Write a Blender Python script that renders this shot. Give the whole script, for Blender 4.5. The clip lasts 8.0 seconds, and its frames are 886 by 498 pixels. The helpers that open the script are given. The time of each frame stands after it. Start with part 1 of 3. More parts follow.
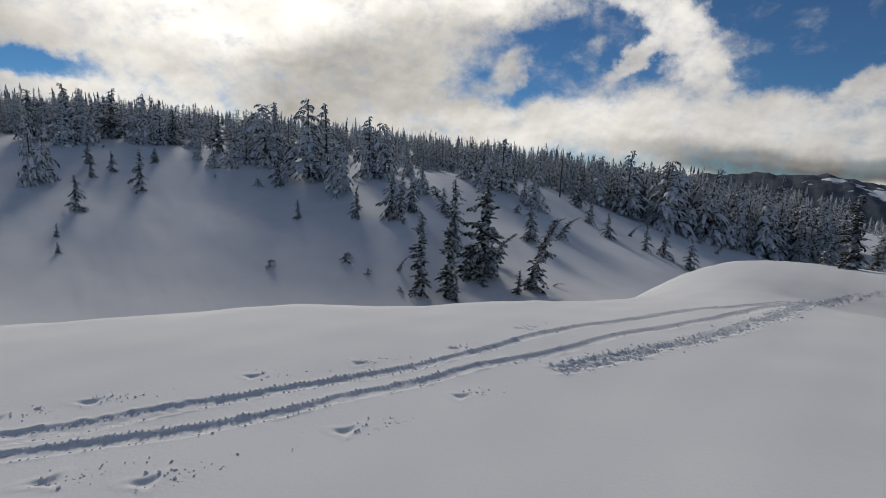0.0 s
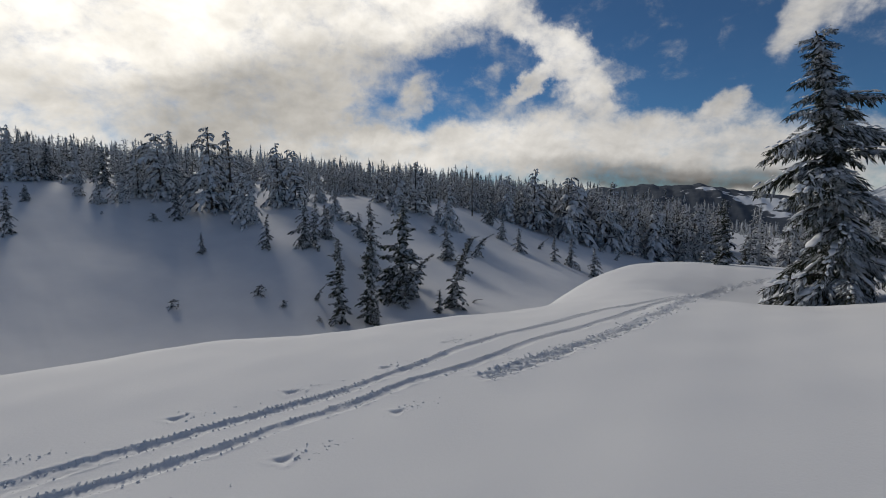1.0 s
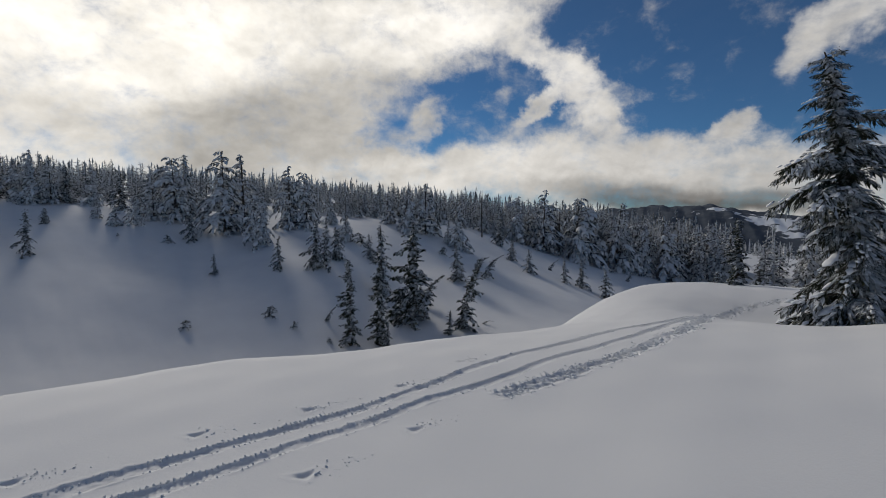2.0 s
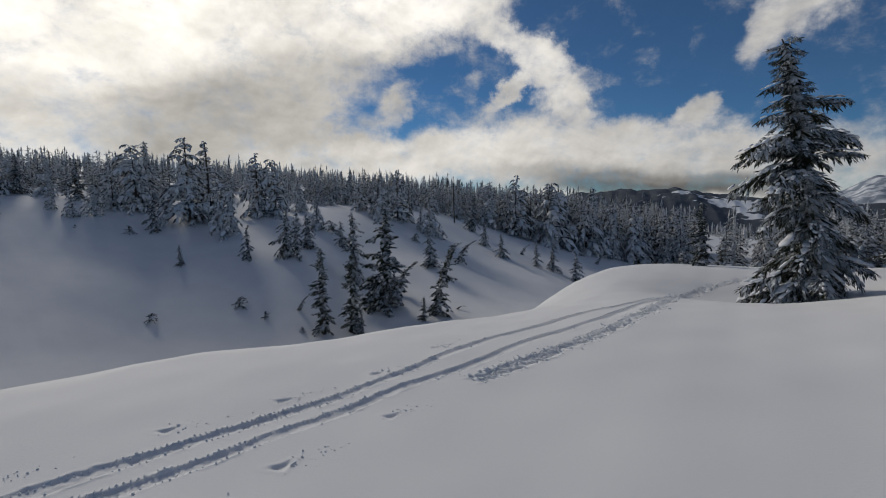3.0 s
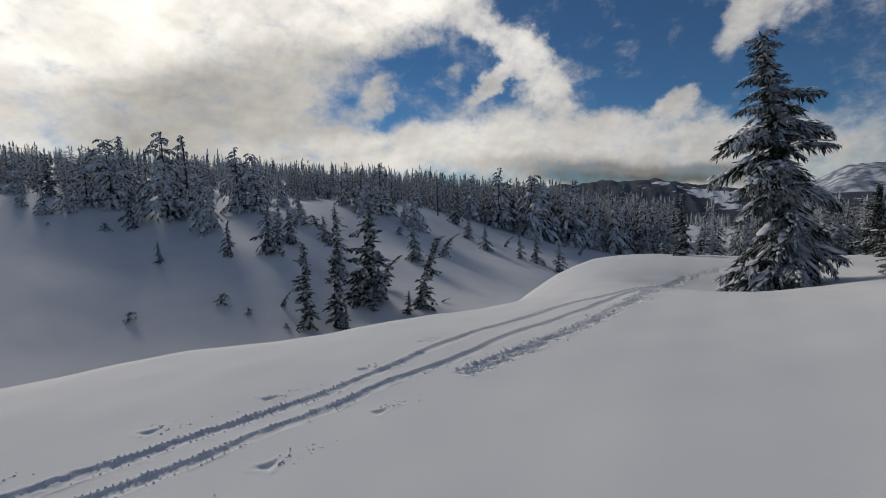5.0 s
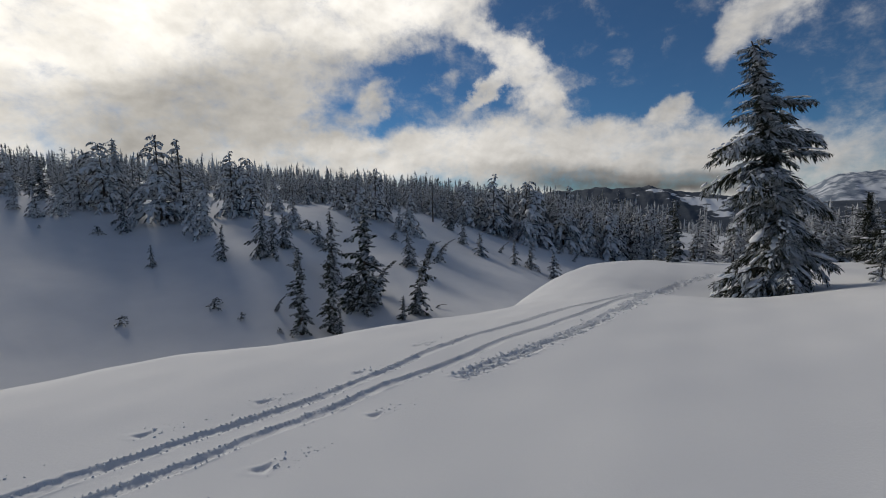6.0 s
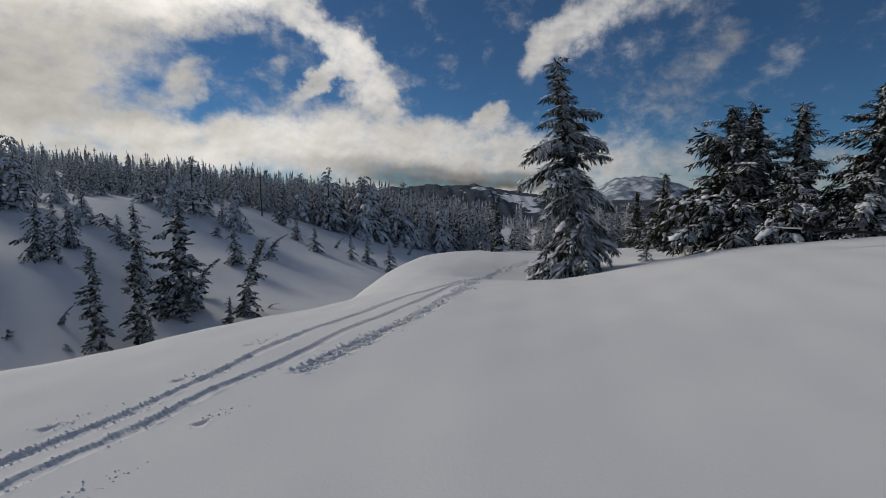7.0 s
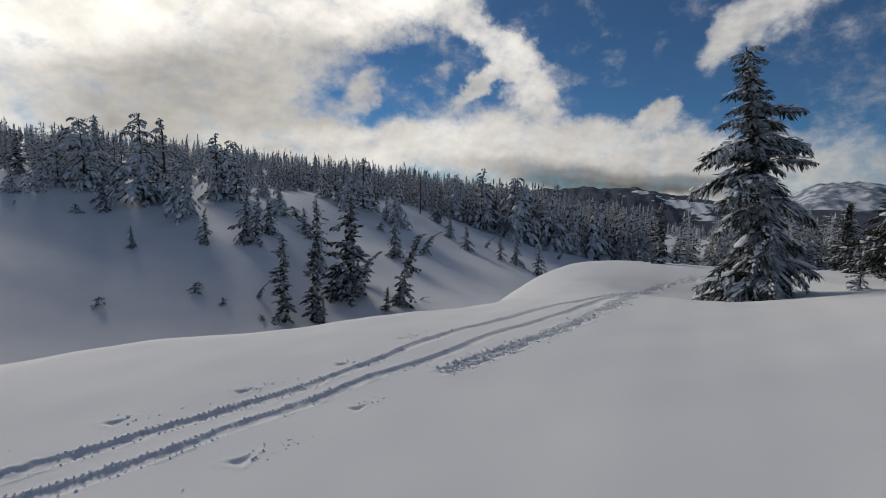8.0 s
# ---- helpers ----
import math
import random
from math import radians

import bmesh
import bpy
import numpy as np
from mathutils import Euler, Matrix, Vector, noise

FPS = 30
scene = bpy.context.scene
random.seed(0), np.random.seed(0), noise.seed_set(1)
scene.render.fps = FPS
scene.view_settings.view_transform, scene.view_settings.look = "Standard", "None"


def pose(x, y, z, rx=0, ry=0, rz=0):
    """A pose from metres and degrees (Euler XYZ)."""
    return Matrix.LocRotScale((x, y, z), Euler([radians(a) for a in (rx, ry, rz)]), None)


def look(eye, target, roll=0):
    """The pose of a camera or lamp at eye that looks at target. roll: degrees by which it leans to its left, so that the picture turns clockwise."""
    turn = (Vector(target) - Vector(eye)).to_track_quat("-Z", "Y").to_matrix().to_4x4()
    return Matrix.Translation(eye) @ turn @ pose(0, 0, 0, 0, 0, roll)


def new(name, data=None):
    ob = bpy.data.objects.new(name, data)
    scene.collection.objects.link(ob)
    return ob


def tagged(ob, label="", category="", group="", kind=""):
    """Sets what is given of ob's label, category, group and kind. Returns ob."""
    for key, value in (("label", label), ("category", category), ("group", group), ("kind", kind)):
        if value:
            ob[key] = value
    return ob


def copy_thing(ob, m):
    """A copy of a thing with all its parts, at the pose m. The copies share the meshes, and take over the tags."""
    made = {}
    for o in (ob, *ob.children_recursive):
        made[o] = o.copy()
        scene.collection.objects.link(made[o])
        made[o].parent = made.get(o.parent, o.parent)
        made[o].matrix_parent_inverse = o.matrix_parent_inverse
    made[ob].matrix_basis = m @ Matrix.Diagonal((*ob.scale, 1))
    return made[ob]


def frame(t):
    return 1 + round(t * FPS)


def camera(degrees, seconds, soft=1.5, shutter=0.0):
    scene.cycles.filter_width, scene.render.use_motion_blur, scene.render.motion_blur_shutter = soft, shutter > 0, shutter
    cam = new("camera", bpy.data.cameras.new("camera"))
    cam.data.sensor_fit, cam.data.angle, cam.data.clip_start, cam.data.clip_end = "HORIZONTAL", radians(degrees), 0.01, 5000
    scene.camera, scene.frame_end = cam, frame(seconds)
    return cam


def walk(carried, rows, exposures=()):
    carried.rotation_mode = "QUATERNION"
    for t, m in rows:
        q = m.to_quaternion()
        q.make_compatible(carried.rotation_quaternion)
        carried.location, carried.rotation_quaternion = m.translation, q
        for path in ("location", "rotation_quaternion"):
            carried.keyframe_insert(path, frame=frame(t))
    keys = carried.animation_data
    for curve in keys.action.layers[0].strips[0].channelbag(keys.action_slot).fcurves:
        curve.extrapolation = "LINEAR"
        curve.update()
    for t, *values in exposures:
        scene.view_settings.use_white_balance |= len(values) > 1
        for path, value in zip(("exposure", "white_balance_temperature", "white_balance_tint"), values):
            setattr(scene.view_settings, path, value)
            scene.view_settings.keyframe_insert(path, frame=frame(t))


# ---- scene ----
# ---------------------------------------------------------------- camera
cam = camera(86.83, 8.0, soft=0.5)
# seconds, x, y, z, yaw, pitch, lean
PATH = (
    (0.0, 0.031, 0.208, 1.667, 10.07, -9.56, -2.63),
    (0.2, 0.004, 0.156, 1.666, 7.77, -9.47, -1.99),
    (0.5, -0.037, 0.079, 1.664, 3.79, -8.30, -1.18),
    (1.0, -0.014, 0.011, 1.662, -0.02, -6.58, -0.08),
    (1.5, -0.068, -0.024, 1.633, -0.24, -4.75, 0.58),
    (1.7, -0.086, -0.044, 1.634, 1.16, -3.95, 0.10),
    (2.8, -0.084, -0.060, 1.635, 0.16, -4.59, 0.39),
    (3.0, -0.083, -0.056, 1.646, -2.18, -5.69, 0.83),
    (3.5, -0.082, -0.032, 1.660, -4.50, -7.48, 1.75),
    (4.0, -0.084, -0.024, 1.663, -4.48, -7.43, 1.71),
    (4.5, -0.093, -0.028, 1.656, -4.07, -6.98, 1.37),
    (6.0, -0.116, -0.046, 1.634, -4.80, -5.89, 0.98),
    (6.2, -0.137, -0.052, 1.625, -5.73, -5.69, -0.07),
    (6.5, -0.168, -0.060, 1.610, -9.65, -5.50, -0.78),
    (6.8, -0.153, -0.046, 1.581, -20.23, -6.15, -0.67),
    (7.0, -0.144, -0.037, 1.562, -24.74, -6.66, 0.00),
    (7.2, -0.149, -0.028, 1.581, -23.55, -6.54, 0.39),
    (7.5, -0.157, -0.016, 1.608, -14.58, -6.61, -0.42),
    (7.8, -0.151, 0.015, 1.620, -7.96, -7.00, -1.99),
    (8.0, -0.148, 0.035, 1.627, -6.54, -6.76, -1.48),
)
walk(cam, [(t, pose(x, y, z, 90 + pitch, 0, yaw) @ pose(0, 0, 0, 0, 0, -lean)) for t, x, y, z, yaw, pitch, lean in PATH],
     exposures=[(0.0, .06), (0.5, .0), (1.0, -.04), (3.0, -.08), (7.0, -.09), (8.0, -.02)])

# ---------------------------------------------------------------- nodes
def shader(mat_or_world):
    mat_or_world.use_nodes = True
    tree = mat_or_world.node_tree
    tree.nodes.clear()

    def node(kind, inputs=None, **props):
        n = tree.nodes.new(kind)
        for key, value in props.items():
            setattr(n, key, value)
        for key, value in (inputs or {}).items():
            if isinstance(value, bpy.types.NodeSocket):
                tree.links.new(value, n.inputs[key])
            else:
                n.inputs[key].default_value = value
        return n
    return node


def way(bearing, lift):
    """Direction of a bearing and an elevation in degrees."""
    b, e = radians(bearing), radians(lift)
    return Vector((math.sin(b) * math.cos(e), math.cos(b) * math.cos(e), math.sin(e)))


# ---------------------------------------------------------------- sky, clouds and sun
SUN_BEARING, SUN_LIFT = -34, 27
world = bpy.data.worlds.new("winter_sky")
scene.world = world
node = shader(world)
sky = node("ShaderNodeTexSky", sky_type="NISHITA", sun_disc=False, sun_elevation=radians(SUN_LIFT), sun_rotation=radians(SUN_BEARING),
           altitude=3000, air_density=1.0, dust_density=0.05, ozone_density=4.0)
coord = node("ShaderNodeTexCoord").outputs["Generated"]


def sums(kind, a, b, c=None):
    return node("ShaderNodeMath", {0: a, 1: b} if c is None else {0: a, 1: b, 2: c}, operation=kind).outputs[0]


def cloud_noise(where, size, detail=8.0, rough=.56, twist=0.0):
    return node("ShaderNodeTexNoise", {"Vector": where, "Scale": size, "Detail": detail, "Roughness": rough, "Distortion": twist})


# the sky as a map: bearing and elevation in degrees, its edges frayed at two scales
axes = node("ShaderNodeSeparateXYZ", {0: coord})
turned = sums("MULTIPLY", sums("ARCTAN2", axes.outputs["X"], axes.outputs["Y"]), 57.2958)
lifted = sums("MULTIPLY", sums("ARCSINE", axes.outputs["Z"], 0.0), 57.2958)
flat_map = node("ShaderNodeCombineXYZ", {0: turned, 1: lifted, 2: 0.0}).outputs[0]
fray = node("ShaderNodeVectorMath", {0: cloud_noise(coord, 8.0, 7.0, .62).outputs["Color"], 1: (.5, .5, .5)}, operation="SUBTRACT").outputs[0]
sky_map = node("ShaderNodeVectorMath", {0: fray, 1: (9.0, 7.5, 0), 2: flat_map}, operation="MULTIPLY_ADD").outputs[0]
soft_map = node("ShaderNodeVectorMath", {0: fray, 1: (4.0, 3.0, 0), 2: flat_map}, operation="MULTIPLY_ADD").outputs[0]


def patches(value, where, strokes):
    """Lays soft oval patches over a value: bearing, elevation, slant, half length, half width, what the value is there."""
    for bearing, lift, slant, long, wide, amount in strokes:
        spot = node("ShaderNodeMapping", {"Vector": where, "Location": (bearing, lift, 0), "Rotation": (0, 0, radians(slant)), "Scale": (long, wide, 1)}, vector_type="TEXTURE").outputs[0]
        far = node("ShaderNodeVectorMath", {0: spot}, operation="LENGTH").outputs["Value"]
        fac = node("ShaderNodeMapRange", {"Value": far, "From Min": .45, "From Max": 1.35, "To Min": 1.0, "To Max": 0.0}, interpolation_type="SMOOTHSTEP").outputs["Result"]
        both = node("ShaderNodeMix", {"Factor": fac}, data_type="FLOAT")
        both.inputs[3].default_value = amount
        world.node_tree.links.new(value, both.inputs[2])
        value = both.outputs[0]
    return value


COVER_WEST = ((-48, 13, 0, 38, 15, .95), (-52, 8, 4, 6.5, 1.7, .05), (-20, 13, 0, 14, 16, 1.0), (-2, 22, 0, 13, 5.6, 1.0), (4, 25.5, 0, 20, 3.4, .85))
COVER_GAP = ((24, 16, -24, 13, 6, .07), (17.5, 20.5, 0, 6, 4, .08), (1.5, 13, 4, 8.2, 3.2, .15), (6.5, 9.5, 0, 5, 2.2, .3), (-3.6, 11.2, 35, 3.4, 2.0, .72), (4.6, 12.7, 10, 2.3, 1.2, .43))
COVER_ARCH = ((9.5, 18.2, -35, 4, 2.3, .9), (14, 15.4, -38, 5.4, 2.5, .95), (10.2, 12.3, 38, 4.2, 1.2, .85), (20.5, 13.4, -8, 3.2, 1.1, .5), (17, 11, -50, 4, 2.6, .85), (25, 16, 10, 2, 1.2, .33))
COVER_BANK = ((20, -4, 0, 90, 7, .95), (-4, 5.2, 0, 12, 3.2, 1.0), (14, 5.8, 0, 12, 3.8, 1.0), (26, 4.8, 0, 11, 3.6, 1.0), (29.6, 8.6, 60, 2.2, 1.5, .85), (36, 3.6, 0, 9, 3.2, .9), (48, 2.6, 0, 11, 4.4, .72), (60, 1, 0, 14, 3.4, .6))
COVER_EAST = ((36.5, 16.4, 35, 4.6, 2.8, .74), (42.5, 19.6, 22, 7, 3.2, .78), (52, 20.5, 15, 7, 2.4, .6), (48, 15, 30, 8, 4.5, .2), (50, 9.5, 70, 7, 3.4, .32), (54.5, 14.3, 20, 4, 2, .42), (63, 13, 20, 5, 2, .26))
cover = node("ShaderNodeMapRange", {"Value": lifted, "From Min": 22.0, "From Max": 34.0, "To Min": .1, "To Max": .27}).outputs["Result"]
for strokes in (COVER_WEST, COVER_GAP, COVER_ARCH, COVER_BANK, COVER_EAST):
    cover = patches(cover, sky_map, strokes)
squat = node("ShaderNodeVectorMath", {0: coord, 1: (1, 1, 1.35)}, operation="MULTIPLY").outputs[0]
puff = cloud_noise(squat, 13.0, 10.0, .6, .25).outputs["Fac"]
tuft = cloud_noise(squat, 38.0, 6.0, .6, .3).outputs["Fac"]
cover = sums("MULTIPLY_ADD", sums("SUBTRACT", puff, .5), 1.35, cover)
cover = sums("MULTIPLY_ADD", sums("SUBTRACT", tuft, .5), .55, cover)
mask = node("ShaderNodeMapRange", {"Value": cover, "From Min": .1, "From Max": 1.08, "To Min": .02}, interpolation_type="SMOOTHSTEP").outputs["Result"]
# cloud light: masses bright and grey, thin edges whiter, billows lit from the sun's side
LIGHT = ((-34, 17, 0, 20, 8, 1.0), (-8, 21, 4, 18, 4, .98), (-40, 6, 0, 12, 4, .74), (-21, 9.5, 14, 13, 5.2, .47), (-9, 10, 30, 5, 4, .49), (13, 15.5, -38, 8, 3.5, .72))
LIGHT_LOW = ((-8, 4.5, 0, 12, 2.6, .68), (10, 6, 0, 14, 3.4, .66), (28, 6, 0, 9, 3.2, .56), (20, 3.2, -3, 15, 1.2, .46), (24, 2.0, -4, 10, 1.4, .2), (34, 1.3, -2, 6, 1.3, .22), (25, 1.3, -4, 10, .8, .12), (47, 4, 0, 9, 5, .45), (60, 3, 0, 12, 5, .36), (40, 18.6, 24, 8, 4, .56), (53, 13, 30, 8, 5, .3))
bright = node("ShaderNodeValue")
bright.outputs[0].default_value = .5
bright = patches(patches(bright.outputs[0], soft_map, LIGHT), soft_map, LIGHT_LOW)
shifted = node("ShaderNodeVectorMath", {0: squat, 1: way(SUN_BEARING, SUN_LIFT + 30) * .014}, operation="ADD").outputs[0]
relief = sums("SUBTRACT", cloud_noise(squat, 11.0, 6.0, .5, .2).outputs["Fac"], cloud_noise(shifted, 11.0, 6.0, .5, .2).outputs["Fac"])
mass = cloud_noise(squat, 5.0, 6.0, .5).outputs["Fac"]
shade = sums("MULTIPLY_ADD", relief, 1.0, 1.0)
shade = sums("MULTIPLY_ADD", sums("SUBTRACT", mass, .5), .75, shade)
edge_light = node("ShaderNodeMapRange", {"Value": cover, "From Min": .45, "From Max": 1.15, "To Min": 1.14, "To Max": .97}).outputs["Result"]
light = sums("MULTIPLY", sums("MULTIPLY", bright, shade), edge_light)
to_sun = node("ShaderNodeVectorMath", {0: coord, 1: way(SUN_BEARING, SUN_LIFT)}, operation="DISTANCE").outputs["Value"]
glow = node("ShaderNodeMapRange", {"Value": to_sun, "From Min": 0.0, "From Max": 1.25, "To Min": 1.0, "To Max": 0.0}).outputs["Result"]
tint = node("ShaderNodeMix", {"Factor": glow}, data_type="RGBA")
tint.inputs[6].default_value, tint.inputs[7].default_value = (1, .97, .93, 1), (1, .95, .86, 1)
cloud = node("ShaderNodeVectorMath", {0: tint.outputs[2], "Scale": light}, operation="SCALE").outputs[0]
blue = node("ShaderNodeVectorMath", {0: sky.outputs["Color"], 1: (.022, .039, .047)}, operation="MULTIPLY").outputs[0]
both = node("ShaderNodeMix", {"Factor": mask}, data_type="RGBA")
for socket, value in ((6, blue), (7, cloud)):
    world.node_tree.links.new(value, both.inputs[socket])
back = node("ShaderNodeBackground", {"Color": both.outputs[2], "Strength": 1.06})
node("ShaderNodeOutputWorld", {"Surface": back.outputs[0]})

sun = new("sun", bpy.data.lights.new("sun", "SUN"))
sun.data.energy, sun.data.angle, sun.data.color = 1.78, radians(15), (1, .93, .82)
sun.matrix_world = look(way(SUN_BEARING, SUN_LIFT) * 100, (0, 0, 0))


# ---------------------------------------------------------------- materials
def material(name):
    mat = bpy.data.materials.new(name)
    node = shader(mat)
    return mat, node


def finish(node, color, rough=.6, bump=None, distance=.02, strength=.5):
    p = node("ShaderNodeBsdfPrincipled", {"Base Color": color, "Roughness": rough})
    p.inputs["Specular IOR Level"].default_value = .12
    if bump is not None:
        b = node("ShaderNodeBump", {"Height": bump, "Strength": strength, "Distance": distance})
        p.id_data.links.new(b.outputs[0], p.inputs["Normal"])
    node("ShaderNodeOutputMaterial", {"Surface": p.outputs[0]})


def mix(node, fac, a, b):
    m = node("ShaderNodeMix", {"Factor": fac}, data_type="RGBA")
    for i, v in ((6, a), (7, b)):
        if isinstance(v, bpy.types.NodeSocket):
            m.id_data.links.new(v, m.inputs[i])
        else:
            m.inputs[i].default_value = (*v, 1)
    return m.outputs[2]


def ranged(node, value, a, b, lo=0.0, hi=1.0):
    return node("ShaderNodeMapRange", {"Value": value, "From Min": a, "From Max": b, "To Min": lo, "To Max": hi}).outputs["Result"]


def snow_material(name, low, high):
    mat, node = material(name)
    where = node("ShaderNodeNewGeometry").outputs["Position"]
    drift = node("ShaderNodeTexNoise", {"Vector": where, "Scale": .35, "Detail": 4.0}).outputs["Fac"]
    grain = node("ShaderNodeTexNoise", {"Vector": where, "Scale": 38.0, "Detail": 3.0, "Roughness": .7}).outputs["Fac"]
    crust = node("ShaderNodeTexNoise", {"Vector": where, "Scale": 5.0, "Detail": 5.0}).outputs["Fac"]
    relief = node("ShaderNodeMath", {0: crust, 1: 1.2, 2: grain}, operation="MULTIPLY_ADD").outputs[0]
    color = mix(node, ranged(node, drift, .3, .7), low, high)
    finish(node, color, .8, relief, .012, .2)
    return mat


SNOW = snow_material("wind_packed_snow", (.77, .777, .79), (.82, .825, .83))
TREE_SNOW = snow_material("snow_on_branches", (.80, .82, .85), (.87, .87, .88))


def foliage_material(name, dark, pale, frost, amount, each_way=.45, grain=14.0, windward=0.0):
    """Needles with rime: more of it on the upper side, on the eastern, windward side and in patches."""
    mat, node = material(name)
    geo = node("ShaderNodeNewGeometry")
    facing = node("ShaderNodeSeparateXYZ", {0: geo.outputs["Normal"]})
    up = node("ShaderNodeMath", {0: facing.outputs["X"], 1: windward, 2: facing.outputs["Z"]}, operation="MULTIPLY_ADD").outputs[0]
    patch = node("ShaderNodeTexNoise", {"Vector": geo.outputs["Position"], "Scale": 2.3, "Detail": 4.0}).outputs["Fac"]
    fine = node("ShaderNodeTexNoise", {"Vector": geo.outputs["Position"], "Scale": grain, "Detail": 3.0}).outputs["Fac"]
    each = geo.outputs["Random Per Island"]
    needle = mix(node, each, dark, pale)
    rime = node("ShaderNodeMath", {0: up, 1: .35, 2: patch}, operation="MULTIPLY_ADD").outputs[0]
    rime = node("ShaderNodeMath", {0: fine, 1: .5, 2: rime}, operation="MULTIPLY_ADD").outputs[0]
    rime = node("ShaderNodeMath", {0: each, 1: each_way, 2: rime}, operation="MULTIPLY_ADD").outputs[0]
    fac = ranged(node, rime, 1.35 - amount, 1.65 - amount)
    finish(node, mix(node, fac, needle, frost), .7, fine, .03, .5)
    return mat


NEEDLES = foliage_material("dark_needles", (.014, .020, .014), (.05, .055, .03), (.66, .69, .72), .52, .22, 24.0, .4)
EAST_NEEDLES = foliage_material("snow_flecked_needles", (.012, .017, .012), (.045, .05, .028), (.66, .69, .72), .4, .22, 24.0, .2)
# darker, less frosted copy of the needles: the gully's shade put into its colour
DARK_NEEDLES = foliage_material("shaded_rimed_needles", (.014, .020, .014), (.05, .055, .03), (.62, .65, .68), .43, .22, 24.0)
RIMED = foliage_material("rimed_needles", (.075, .08, .08), (.2, .203, .2), (.72, .73, .74), .58, grain=9.0, windward=.2)
FROSTED = foliage_material("frosted_needles", (.03, .036, .03), (.09, .095, .082), (.66, .68, .7), .39, grain=11.0)
WOODLAND = foliage_material("woodland_needles", (.032, .036, .03), (.105, .108, .09), (.68, .68, .675), .6, grain=6.0)

BARK, node = material("grey_bark")
here = node("ShaderNodeTexCoord").outputs["Object"]
fissure = node("ShaderNodeTexNoise", {"Vector": here, "Scale": 9.0, "Detail": 6.0, "Roughness": .65}).outputs["Fac"]
finish(node, mix(node, ranged(node, fissure, .35, .65), (.035, .028, .022), (.14, .12, .10)), .85, fissure, .03, .8)

HILL, node = material("distant_wooded_hill")
where = node("ShaderNodeNewGeometry").outputs["Position"]
stretch = node("ShaderNodeVectorMath", {0: where, 1: (.006, .006, .02)}, operation="MULTIPLY").outputs[0]
clear = node("ShaderNodeTexNoise", {"Vector": stretch, "Scale": 1.0, "Detail": 6.0, "Roughness": .62}).outputs["Fac"]
grove = node("ShaderNodeTexNoise", {"Vector": where, "Scale": .05, "Detail": 4.0}).outputs["Fac"]
# open ski runs on the shoulder of the hill
runs = node("ShaderNodeVectorMath", {0: where, 1: (1060, 1640, -30)}, operation="DISTANCE").outputs["Value"]
clear = node("ShaderNodeMath", {0: ranged(node, runs, 60, 240, .13, 0), 1: clear}, operation="ADD").outputs[0]
trees_tint = mix(node, grove, (.05, .065, .085), (.11, .125, .15))
finish(node, mix(node, ranged(node, clear, .645, .665), trees_tint, (.8, .82, .85)), .9)

PEAK, node = material("hazed_snowy_mountain")
where = node("ShaderNodeNewGeometry").outputs["Position"]
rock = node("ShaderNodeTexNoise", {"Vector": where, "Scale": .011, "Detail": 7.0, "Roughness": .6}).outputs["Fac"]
# snow greyed and rock blued: the haze before the mountain is in these colours
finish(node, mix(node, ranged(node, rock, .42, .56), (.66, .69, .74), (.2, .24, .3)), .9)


# ---------------------------------------------------------------- lie of the land
def hermite(xk, yk, x):
    """Smooth curve through the knots that never overshoots them."""
    xk, yk, x = np.asarray(xk, float), np.asarray(yk, float), np.asarray(x, float)
    h = np.diff(xk)
    d = np.diff(yk) / h
    m = np.zeros(len(xk))
    m[0], m[-1] = d[0], d[-1]
    same = d[:-1] * d[1:] > 0
    w1, w2 = 2 * h[1:] + h[:-1], h[1:] + 2 * h[:-1]
    with np.errstate(divide="ignore", invalid="ignore"):
        mean = (w1 + w2) / (w1 / d[:-1] + w2 / d[1:])
    m[1:-1] = np.where(same, mean, 0)
    i = np.clip(np.searchsorted(xk, x) - 1, 0, len(h) - 1)
    s = np.clip((x - xk[i]) / h[i], 0, 1)
    return ((1 + 2 * s) * (1 - s) ** 2 * yk[i] + s * (1 - s) ** 2 * h[i] * m[i]
            + s * s * (3 - 2 * s) * yk[i + 1] + s * s * (s - 1) * h[i] * m[i + 1])


# bearings in degrees (0 = north, + = east); bank edge, gully bed, far crest, forest edge: distance and height
BEARING = (-180, -100, -60, -45, -30, -15, 0, 10, 17, 24, 32, 40, 46, 57, 70, 110, 180)
EDGE_R = (20, 12, 7.8, 6.9, 6.7, 7.0, 8.0, 9.3, 13.5, 17.5, 20, 20, 20, 20, 20, 20, 20)
EDGE_Z = (.5, .1, -.36, -.32, -.31, -.40, -.47, -.58, -.78, -.76, -.80, -.78, -.5, -.42, -.3, 0, .5)
NEAR_Z = (.2, .05, -.15, -.14, -.126, -.14, -.165, -.2, -.27, -.29, -.32, -.33, -.3, -.25, -.18, 0, .2)
BED_R = (40, 36, 32, 34, 36, 36, 38, 45, 60, 76, 88, 80, 44, 40, 40, 40, 40)
BED_Z = (2, -4, -9, -11, -11.6, -11.2, -10.9, -10.3, -11, -13.6, -15, -11, -4.4, -3.6, -2.5, 1.0, 2)
CREST_R = (90, 90, 90, 90, 90, 90, 97, 108, 113, 119, 126, 130, 120, 110, 100, 90, 90)
CREST_Z = (10, 7, 3.0, 4.3, 2.6, 1.2, -.4, -6, -9.2, -13.6, -16, -16, -13, -10, -6, 4, 10)
WOOD_Z = (20, 15, 11, 15, 15, 12, 6, 0, -3.5, -11, -20, -21, -21, -20, -15, 6, 20)
